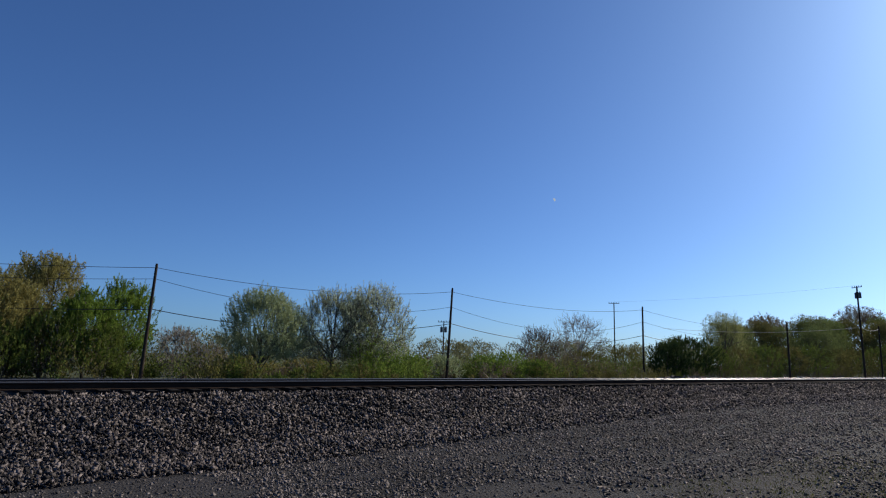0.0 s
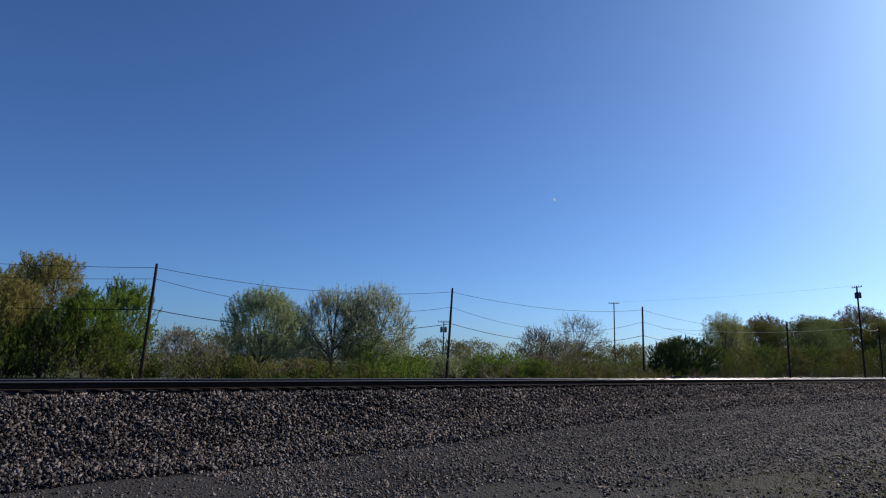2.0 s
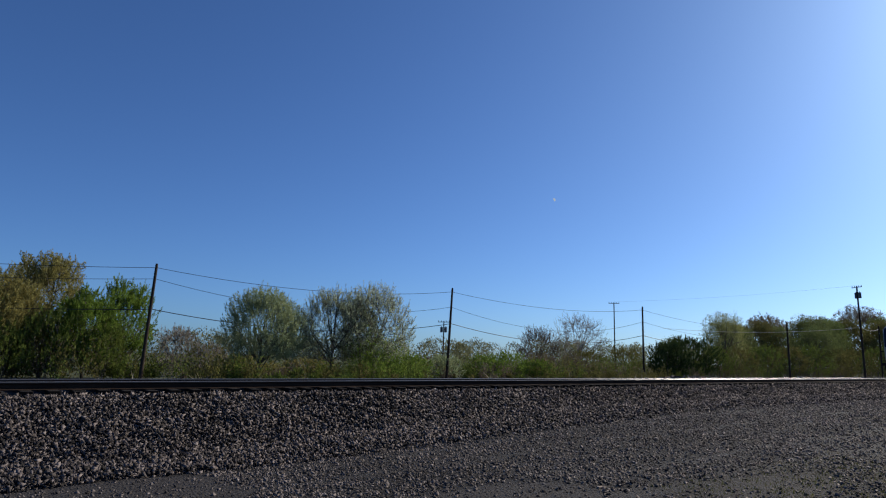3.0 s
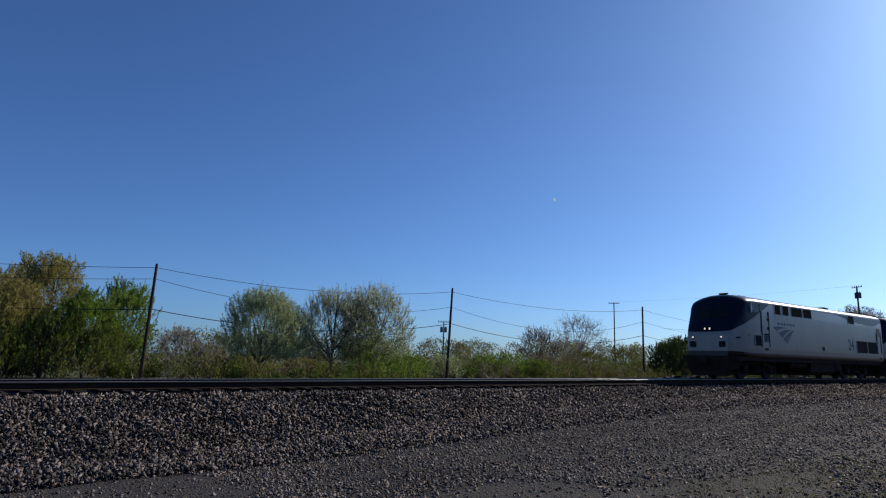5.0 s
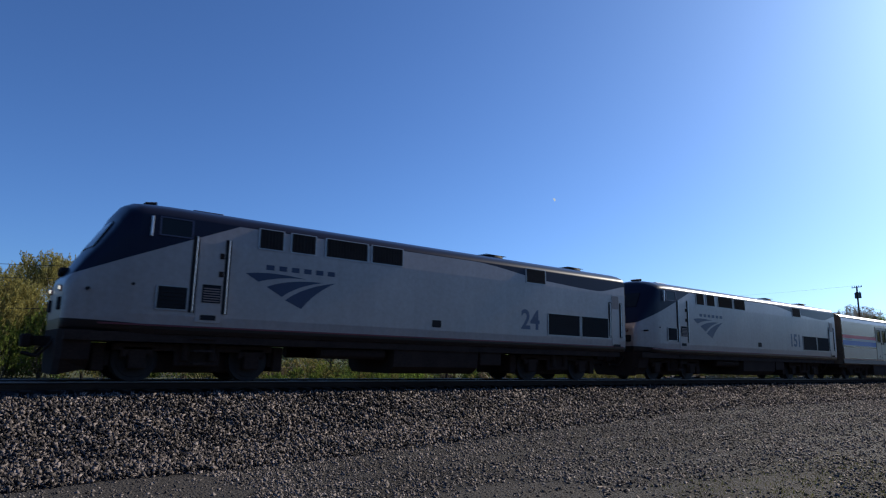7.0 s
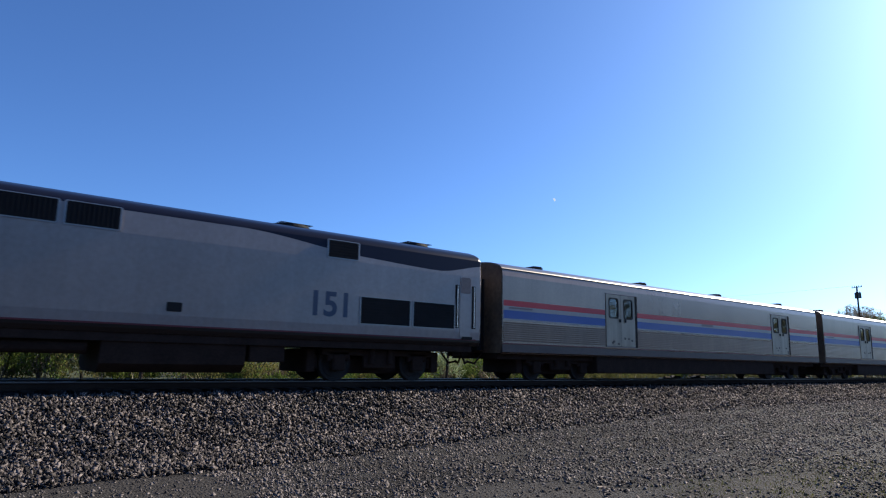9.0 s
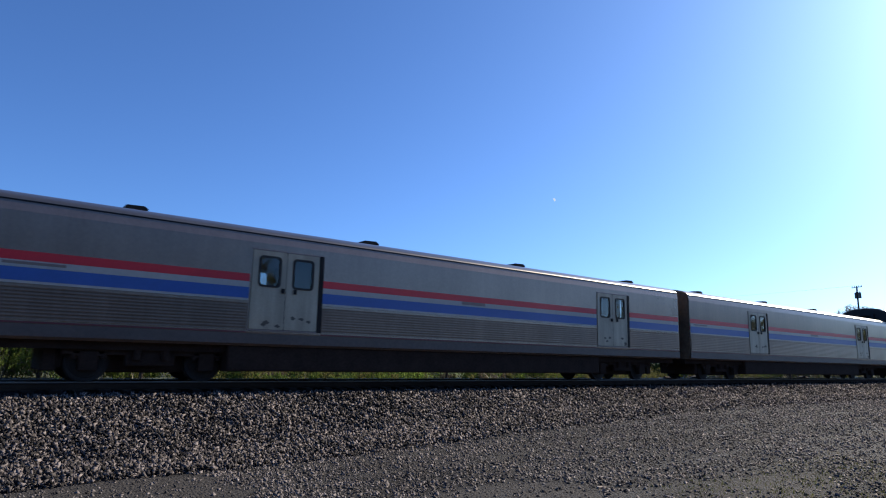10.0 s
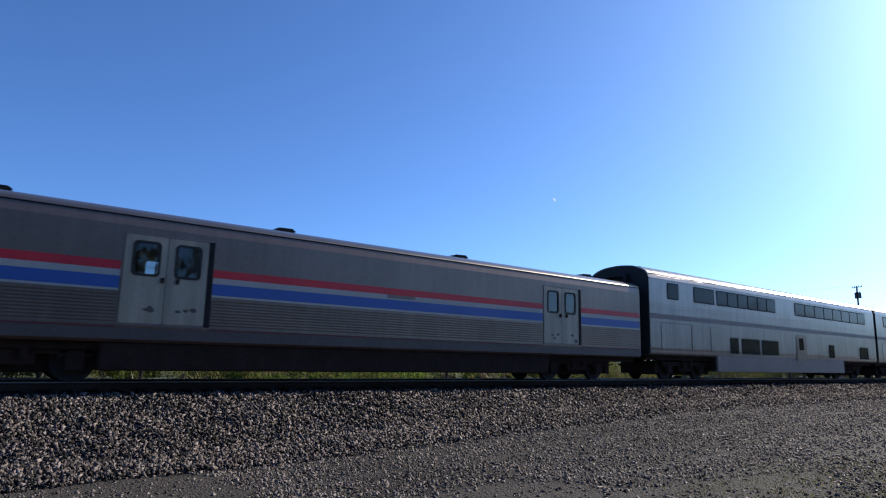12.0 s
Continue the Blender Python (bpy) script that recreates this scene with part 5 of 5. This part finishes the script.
tree(155.0, 80, 13.0, 11.0, SCRUB_OLIVE, 26, "broad tree in olive spring leaf", leaves=12, size=0.25, ragged=0.2, twigs=720, soft=0.34)
tree(205.0, 78, 17.0, 14.0, SCRUB_GREEN, 27, "broad tree in dense green leaf", leaves=15, size=0.34, ragged=0.16, twigs=900, soft=0.42)
tree(174.0, 82, 16.4, 13.0, SCRUB_BROWN, 28, "dark brownish tree in small bud", leaves=16, size=0.30, twigs=800, soft=0.3)
tree(139.0, 74, 12.6, 10.0, LEAF_LIME, 71, "yellow-green tree coming into leaf", leaves=12, size=0.23, ragged=0.2, twigs=720, soft=0.34)
tree(150.0, 78, 11.8, 10.0, LEAF_WOOD, 72, "broad tree in olive spring leaf", leaves=12, size=0.25, ragged=0.2, twigs=720, soft=0.34)
tree(160.5, 72, 12.4, 10.5, LEAF_WOOD, 73, FRESH, leaves=12, size=0.25, ragged=0.2, twigs=720, soft=0.34)
tree(196.0, 74, 15.6, 13.0, LEAF_WOOD, 74, FRESH, leaves=12, size=0.30, ragged=0.2, twigs=720, soft=0.34)
tree(216.0, 76, 17.2, 15.0, SCRUB_OLIVE, 75, "broad tree in olive spring leaf", leaves=15, size=0.34, ragged=0.16, twigs=900, soft=0.42)
tree(243.0, 74, 20.0, 17.0, SCRUB_GREEN, 76, "broad tree in dense green leaf", leaves=15, size=0.36, ragged=0.16, twigs=900, soft=0.42)
tree(156.5, 75, 13.4, 12.0, SCRUB_OLIVE, 79, "broad tree in olive spring leaf", leaves=14, size=0.27, ragged=0.16, twigs=800, soft=0.38)
tree(186.5, 76, 16.6, 13.5, SCRUB_OLIVE, 80, "broad tree in olive spring leaf", leaves=14, size=0.31, ragged=0.16, twigs=800, soft=0.4)
tree(3.2, 71, 6.8, 7.0, LEAF_OLIVE, 77, FRESH, leaves=20, ragged=0.35)
tree(-9.5, 74, 9.5, 9.0, LEAF_OLIVE, 78, OLIVE, leaves=18, soft=0.15)
GREYISH, GREENISH, BROWNISH = "half-bare greyish shrub with pale stems", "dense green shrub behind the grass", "brownish shrub with few small leaves"
shrub(20.2, 72, 5.2, 5.4, LEAF_BROWN, 31, GREYISH, PALE_BARK, leaves=1, twigs=520)
shrub(23.4, 71, 3.3, 4.6, LEAF_BROWN, 62, GREYISH, PALE_BARK, leaves=1, twigs=380)
shrub(26.6, 72, 2.0, 4.6, LEAF_OLIVE, 32, BROWNISH, leaves=7)
shrub(7.9, 70, 6.0, 7.0, SCRUB_GREEN, 33, GREENISH, leaves=12)
shrub(0.8, 70, 6.2, 7.5, SCRUB_GREEN, 34, GREENISH, leaves=12)
shrub(12.6, 70, 5.0, 5.2, SCRUB_GREEN, 35, GREENISH, leaves=15)
shrub(4.4, 69, 4.6, 6.0, SCRUB_GREEN, 61, GREENISH, leaves=15)
shrub(29.0, 74, 2.2, 7.8, LEAF_OLIVE, 36, BROWNISH)
shrub(35.7, 73, 1.9, 7.2, LEAF_OLIVE, 37, BROWNISH, leaves=8)
shrub(42.0, 70, 2.0, 6.3, LEAF_GREEN, 38, GREENISH)
shrub(47.1, 66.5, 2.7, 6.8, LEAF_BRIGHT, 39, GREENISH)
shrub(53.0, 68, 2.4, 6.7, LEAF_GREEN, 40, GREENISH)
shrub(63.0, 70, 2.9, 6.8, LEAF_BRIGHT, 41, GREENISH, leaves=12)
shrub(68.6, 71, 3.2, 7.3, LEAF_BRIGHT, 42, GREENISH, leaves=12)
shrub(73.8, 70, 2.3, 6.6, LEAF_BRIGHT, 43, GREENISH, leaves=14)
shrub(83.0, 78, 3.3, 8.7, LEAF_BROWN, 44, BROWNISH, leaves=8)
shrub(90.3, 76, 3.2, 8.6, SCRUB_BROWN, 45, BROWNISH, leaves=12)
shrub(98.2, 80, 4.6, 9.2, SCRUB_OLIVE, 46, BROWNISH, leaves=16, twigs=420)
shrub(107.7, 78, 5.2, 9.8, SCRUB_OLIVE, 47, BROWNISH, leaves=16, twigs=420)
shrub(59.8, 88, 2.4, 8.8, LEAF_BROWN, 48, BROWNISH, leaves=8)
shrub(67.8, 90, 2.6, 9.8, LEAF_BROWN, 49, BROWNISH, leaves=8)
shrub(113.0, 62, 5.7, 8.3, SCRUB_GREEN, 50, GREENISH, size=0.24)
shrub(121.3, 62, 5.9, 9.3, SCRUB_OLIVE, 51, BROWNISH, size=0.24)
shrub(131.6, 62, 6.3, 9.8, SCRUB_GREEN, 52, GREENISH, size=0.26)
shrub(143.1, 62, 6.5, 9.8, SCRUB_OLIVE, 53, BROWNISH, size=0.26)
shrub(152.4, 62, 7.1, 10.8, SCRUB_GREEN, 54, GREENISH, size=0.28)
shrub(166.0, 62, 6.7, 11.7, SCRUB_OLIVE, 55, BROWNISH, size=0.3)
shrub(181.5, 63, 7.1, 12.7, SCRUB_OLIVE, 56, BROWNISH, size=0.34)
shrub(199.2, 64, 8.1, 14.8, SCRUB_GREEN, 57, GREENISH, size=0.38)
shrub(218.2, 64, 9.1, 15.8, SCRUB_OLIVE, 58, BROWNISH, size=0.4)
shrub(-4.3, 70, 6.4, 8.1, SCRUB_OLIVE, 59, BROWNISH, leaves=12)
shrub(58.6, 74, 2.8, 6.6, LEAF_GREEN, 60, GREENISH)


def far_woods():
    """One belt of distant woodland, crown beside crown, and unseen woods added right round the place."""
    r = np.random.default_rng(21)
    places = []

    def crown(x, y, h, w, n):
        d = r.normal(size=(n, 3))
        d /= np.linalg.norm(d, axis=1)[:, None]
        p = np.array((x, y, RT - 1.2 + h * 0.52)) + d * (w / 2, w / 2, h * 0.48) * (0.65 + 0.42 * r.random((n, 1)))
        places.extend((Vector(q), Vector((0, 0, 1))) for q in p)

    for x in np.arange(-20, 560, 3.4):
        rise = 2.6 * min(max((x - 100) / 160, 0.0), 2.2) + 1.6 * max(0.0, 1 - abs(x - 190) / 80)
        crown(x + r.uniform(-2, 2), r.uniform(148, 178), r.uniform(6.2, 8.4) + rise + 1.2 * lump(x, 3.0, 23.0), r.uniform(6, 10), 620)
    near = len(places)
    for x in (*np.arange(-260, -20, 6.0), *np.arange(560, 760, 6.0)):
        crown(x + r.uniform(-2, 2), r.uniform(148, 178), r.uniform(8, 11), r.uniform(7, 11), 160)
    for x in np.arange(-260, 560, 6.0):
        crown(x + r.uniform(-2, 2), r.uniform(-190, -150), r.uniform(9, 13), r.uniform(8, 12), 160)
    # added out of view: this near belt and its gap shape the train's reflections
    for x in (*np.arange(-120, 26, 5.0), *np.arange(108, 330, 5.0)):
        crown(x + r.uniform(-2, 2), r.uniform(-48, -36), r.uniform(12, 17), r.uniform(8, 12), 330)
    for name, some, size, label in (("far_woods", places[:near], 0.48, "distant belt of olive and brown spring woodland"),
                                    ("unseen_woods", places[near:], 1.1, "unseen woodland added on the other sides to darken reflections on the train")):
        v, f = leaf_cards(some, size, r)
        tagged(cloud(name, v, f, LEAF_FAR), label, "woodland", kind="stuff")


def grass_field(name, count, x0, x1, y0, y1, height, material, label, seed, bias=1.6, wide=1.0):
    """Grass as single bent blades, in tufts."""
    r = np.random.default_rng(seed)
    m = count // 6
    cx, cy = x0 + (x1 - x0) * r.random(m) ** bias, y0 + (y1 - y0) * r.random(m) ** 1.3
    x = np.repeat(cx, 6) + r.normal(scale=0.10, size=m * 6)
    y = np.repeat(cy, 6) + r.normal(scale=0.10, size=m * 6)
    z = np.array([max(land(a, b), bed(a, b)) for a, b in zip(x, y)]) - 0.02
    h = height * (0.4 + 0.8 * r.random(m * 6)) * np.repeat(0.5 + r.random(m), 6)
    a = r.uniform(0, 2 * np.pi, m * 6)
    w = wide * (0.012 + 0.012 * r.random(m * 6) + 0.0006 * np.abs(x))
    lean = r.normal(scale=0.35, size=(m * 6, 2)) * h[:, None]
    base = np.stack([x, y, z], 1)
    side = np.stack([np.cos(a) * w, np.sin(a) * w, np.zeros_like(a)], 1)
    mid = base + np.stack([lean[:, 0] * 0.35, lean[:, 1] * 0.35, h * 0.6], 1)
    tip = base + np.stack([lean[:, 0], lean[:, 1], h], 1)
    v = np.stack([base - side, base + side, mid + side * 0.7, tip, mid - side * 0.7], 1).reshape(-1, 3)
    k = (np.arange(m * 6) * 5)[:, None]
    f = np.concatenate([k + [0, 1, 2], k + [0, 2, 4], k + [4, 2, 3]])
    tagged(cloud(name, v, f, material), label, "grass", kind="stuff")


def undergrowth(material, seed, label, count, reach=(-14, 285), tall=1.0, near=65.0, deep=12.0):
    """Continuous scrub between the shrubs: clump beside clump of upright leafy shoots, of uneven height."""
    r = np.random.default_rng(seed)
    p, d = [], []
    for i in range(count):
        x = reach[0] + (reach[1] - reach[0]) * r.random() ** 1.35
        y = near + deep * r.random()
        far = 1 + max(0.0, x - 60) / 110
        h = tall * (0.9 + 2.4 * max(0.0, 0.45 + lump(x, y + 40 + 7 * seed, 6.0)) + 1.7 * r.random() ** 2) * far
        if x < 14 and y > 67:
            h *= 1.6
        elif 20.5 < x < 33:
            h *= 0.5
        elif 33 < x < 54:
            h *= 0.65
        elif 54 < x < 118:
            h *= 0.8
        if y < near + 2:
            h *= 0.45
        w = h * r.uniform(0.6, 1.1)
        n, each = (44, 7) if y > near + 2 else (26, 6)
        tip = r.normal(size=(n, 3)) * (w * 0.34, w * 0.34, h * 0.2) + (0, 0, h * 0.85)
        foot = tip * (0.45, 0.45, 0.0)
        up = (tip - foot) / np.linalg.norm(tip - foot, axis=1)[:, None]
        t = r.uniform(0.15, 1.05, (n, each, 1))
        q = foot[:, None] + (tip - foot)[:, None] * t + r.normal(scale=0.07, size=(n, each, 3))
        p.append((q + np.array((x, y, land(x, y)))).reshape(-1, 3))
        d.append(np.repeat(up, each, axis=0))
    v, f = leaf_cards(list(zip(np.concatenate(p), np.concatenate(d))), 0.19, r)
    tagged(cloud("undergrowth", v, f, material), label, "undergrowth", kind="stuff")


far_woods()
undergrowth(SCRUB_OLIVE, 3, "olive scrub growing between the shrubs", 300)
undergrowth(SCRUB_GREEN, 4, "green scrub growing between the shrubs", 330, tall=1.1)
undergrowth(SCRUB_BROWN, 5, "brown dry scrub between the shrubs", 260, tall=0.8)
undergrowth(SCRUB_GREEN, 7, "green scrub before the rounded trees", 30, (20.5, 41), 1.35, 54.0, 5.0)
undergrowth(SCRUB_OLIVE, 11, "olive-brown scrub hiding the foot of a pole", 26, (74, 93), 0.62, 57.0, 5.0)
undergrowth(SCRUB_OLIVE, 9, "olive scrub before the rounded trees", 24, (18.5, 41), 1.3, 54.0, 5.0)
undergrowth(LEAF_BRIGHT, 13, "bright green scrub under the pale trees", 18, (35.0, 42.5), 1.9, 56.0, 4.5)
grass_field("wayside_grass", 21000, 3.0, 150.0, 20.2, 34.0, 0.19, GRASS, "rough green grass growing behind the track", 5, 1.3)
grass_field("field_grass", 15000, 8.0, 230.0, 34.0, 69.0, 0.26, GRASS, "tall rough grass before the shrubs", 6, 1.2)
grass_field("dry_grass", 7000, 3.0, 150.0, 20.2, 50.0, 0.42, DRY_GRASS, "pale dry stalks standing among the grass", 8, 1.3)
grass_field("lot_grass", 5200, 7.6, 13.5, 3.2, 5.3, 0.042, GRASS, "short sparse grass on the gravel lot", 9, 1.0, 0.28)
grass_field("lot_stubble", 4200, 7.6, 14.0, 3.2, 5.5, 0.036, DRY_GRASS, "short dry stalks among the gravel", 10, 1.0, 0.24)


# ---- pole line, cables and small things along the track ----
def pole(x, y, top, lean, label, r=0.16, arms=0, can=False, arm_turn=35.0):
    """A wooden pole; lean is how far its top stands out along x. Optional cross arms and a transformer can."""
    base = land(x, y)
    h = RT + top - base
    ob = empty("utility_pole", label, "utility pole", "poles", at=(x, y, base))
    bm = bmesh.new()
    loft(bm, [[(lean * k + rr * math.cos(a * math.pi / 6), rr * math.sin(a * math.pi / 6), -0.3 + (h + 0.3) * k) for a in range(12)]
              for k, rr in ((0, r), (0.5, r * 0.85), (0.98, r * 0.7), (1.0, r * 0.55))], smooth_faces=False)
    part("pole", bm, POLE_WOOD, ob, "dark weathered wooden pole")
    for k in range(arms):
        z = h - 0.25 - 0.8 * k
        m = pose(lean, 0, z, 0, 0, arm_turn)
        bm = bmesh.new()
        box(bm, -1.2, 1.2, -0.06, 0.06, -0.06, 0.06, m, 0.01)
        arm = part("cross_arm", bm, POLE_WOOD, ob, "wooden cross arm")
        for d in (-1.1, -0.5, 0.5, 1.1):
            bm = bmesh.new()
            rod(bm, m @ Vector((d, 0, 0.06)), m @ Vector((d, 0, 0.30)), 0.05, 8, 0.07)
            part("insulator", bm, TRANSFORMER, arm, "grey insulator")
    if can:
        for e in (-1, 1):
            m = pose(lean * 0.9, 0, h - 2.3, 0, 0, arm_turn)
            bm = bmesh.new()
            c = m @ Vector((e * 0.42, -0.1, 0))
            rod(bm, c, c + Vector((0, 0, 1.05)), 0.27, 14)
            rod(bm, c + Vector((0, 0, 1.05)), c + Vector((0, 0, 1.25)), 0.06, 8)
            part("transformer", bm, TRANSFORMER, ob, "grey transformer can")
    return ob


def cable(ends, sags, r=0.022, material=None, label="dark overhead cable strung between leaning poles"):
    """One cable hanging through its fixing points."""
    segs, n = [], 18
    for a, b, sag in zip(ends, ends[1:], sags):
        a, b = Vector(a), Vector(b)
        pts = [a.lerp(b, k / n) - Vector((0, 0, sag * 4 * (k / n) * (1 - k / n))) for k in range(n + 1)]
        segs += [(p, q, r, r) for p, q in zip(pts, pts[1:])]
    v, f = tubes(segs, 4)
    tagged(cloud("cable", v, f, material or WIRE), label, "overhead cable", "cables")


LEANING = "dark wooden pole leaning slightly, carrying three cables"
pole(15.27, 66, 9.30, 0.5, LEANING, 0.19)
pole(52.52, 66, 10.12, 0.74, LEANING, 0.19)
pole(96.12, 66, 10.53, 0.2, LEANING, 0.19)
pole(-31.05, 84, 10.30, 0.3, LEANING, 0.19)
pole(175.9, 82.5, 11.9, 0.2, LEANING, 0.19)
for za, zb, zc, z0, z3, sags, r in ((8.91, 9.58, 9.93, 9.77, 11.2, (0.9, 1.15, 1.15, 1.2), 0.03), (7.8, 7.53, 7.85, 8.44, 8.9, (1.0, 1.8, 2.4, 1.6), 0.027),
                                    (4.81, 5.33, 5.47, 5.80, 6.1, (0.9, 1.5, 1.9, 1.5), 0.05)):
    cable([(-30.8, 84, RT + z0), (15.76, 66, RT + za), (53.13, 66, RT + zb), (96.23, 66, RT + zc), (175.9, 82.5, RT + z3)], sags, r)
pole(134.04, 45, 15.87, -0.3, "wooden utility pole with cross arm and two transformer cans", 0.2, 1, True, 60)
pole(120.25, 90, 14.36, 0.1, "tall thin wooden pole with a cross arm", 0.16, 1, False, -50)
pole(78.56, 100, 8.20, 0.1, "far wooden pole with a cross arm and transformer", 0.15, 1, True, -50)
pole(72.10, 105, 7.25, 0.0, "far thin plain wooden pole", 0.13)
pole(124.3, 54, 8.9, 0.1, "dark wooden pole before the trees", 0.2)
pole(165.1, 52, 10.2, 0.2, "dark wooden pole before the trees", 0.2)
cable([(120.25, 90, RT + 14.46), (133.84, 45, RT + 15.97)], [0.5], 0.012, PALE_WIRE, "thin pale overhead wire")
cable([(133.59, 45, RT + 8.32), (165.1, 52, RT + 9.4)], [0.6], 0.03, PALE_WIRE, "pale overhead wire before the trees")
cable([(133.58, 45, RT + 8.11), (102.38, 66, RT + 7.01)], [0.8], 0.03, PALE_WIRE, "pale overhead wire before the trees")


def switch_gear(x, y, turn, label):
    """A low switch machine beside the rails: dark housing, motor, lever and rods, with a few bare metal bits."""
    ob = empty("switch_machine", label, "switch machine", at=(x, y, RT - 0.19))
    ob.rotation_euler = (0, 0, radians(turn))
    ob.scale = (0.75, 0.75, 0.80)
    bm = bmesh.new()
    loft(bm, [[(u, v, 0.0 if k == 0 else h) for u, v, h in ((-0.55 + e, -0.22 + e, 0.30), (0.1, -0.25 + e, 0.38), (0.42 - e, -0.2 + e, 0.24), (0.42 - e, 0.2 - e, 0.24), (0.1, 0.25 - e, 0.38), (-0.55 + e, 0.22 - e, 0.30))]
              for k, e in ((0, 0.0), (1, 0.06))])
    part("housing", bm, GRILLE, ob, "black steel housing")
    bm = bmesh.new()
    rod(bm, (0.5, 0, 0.16), (1.0, 0, 0.16), 0.14, 12)
    part("motor", bm, UNDER, ob, "round black motor")
    bm = bmesh.new()
    rod(bm, (-0.7, 0.0, 0.1), (-0.95, 0.1, 0.36), 0.03, 8)
    part("hand_lever", bm, FRAME, ob, "bare metal hand lever")
    for dy in (-0.06, 0.1):
        bm = bmesh.new()
        rod(bm, (0.1 + dy, -0.25, 0.12), (0.1 + dy, -0.95, 0.10), 0.028, 8)
        part("operating_rod", bm, FRAME, ob, "steel operating rod")
    part("cover_plate", boxed(1.05, 1.5, -0.16, 0.1, 0.0, 0.2, bevel=0.03), FRAME, ob, "pale metal cover")
    return ob


switch_gear(32.2, 18.85, 0, "low black switch machine beside the rail")
switch_gear(30.2, 18.9, 172, "low black switch machine with pale metal fittings")
switch_gear(45.2, 18.85, 3, "small dark switch machine beside the rail")


def moon():
    """The half moon in the day sky."""
    d = Vector((0.721, 0.647, 0.247)).normalized()
    m = bpy.data.materials.new("moonlight")
    m.use_nodes = True
    n, l = m.node_tree.nodes, m.node_tree.links
    n.remove(n["Principled BSDF"])
    e = n.new("ShaderNodeEmission")
    e.inputs["Color"].default_value, e.inputs["Strength"].default_value = (0.75, 0.88, 1.0, 1), 0.5
    l.new(e.outputs[0], n["Material Output"].inputs["Surface"])
    bm = bmesh.new()
    pts = [(6.4 * math.cos(t), 6.4 * math.sin(t)) for t in np.linspace(-1.45, 1.75, 14)] + [(-0.8 * math.cos(t), 5.6 * math.sin(t)) for t in np.linspace(1.5, -1.4, 8)]
    loft(bm, [[(a, b, c) for a, b in pts] for c in (0.0, 0.5)])
    ob = part("moon", bm, m)
    ob.matrix_basis = look(EYE + d * 2400, EYE) @ pose(0, 0, 0, 0, 0, 150)
    tagged(ob, "pale half moon in the blue day sky", "moon", kind="structure")


moon()


# ---- what moves: the train runs past towards -x, its wheels turning ----
def train_x(t):
    """Where the front of the first car is at t."""
    u = t - 8.0
    return 28.694 - 14.3164 * u - 0.01065 * u * u


def motions():
    for thing, offset in TRAIN:
        walk(thing, [(t, pose(train_x(t) + offset, YC, RT)) for t in np.arange(0.0, 12.01, 1.0)])
    steps = [i / FPS for i in range(0, 12 * FPS + 1)]
    for ob, x, r in SPINNING:
        walk(ob, [(t, pose(x, 0, r, 0, math.degrees((train_x(t) - train_x(0.0)) / r), 0)) for t in steps])


motions()
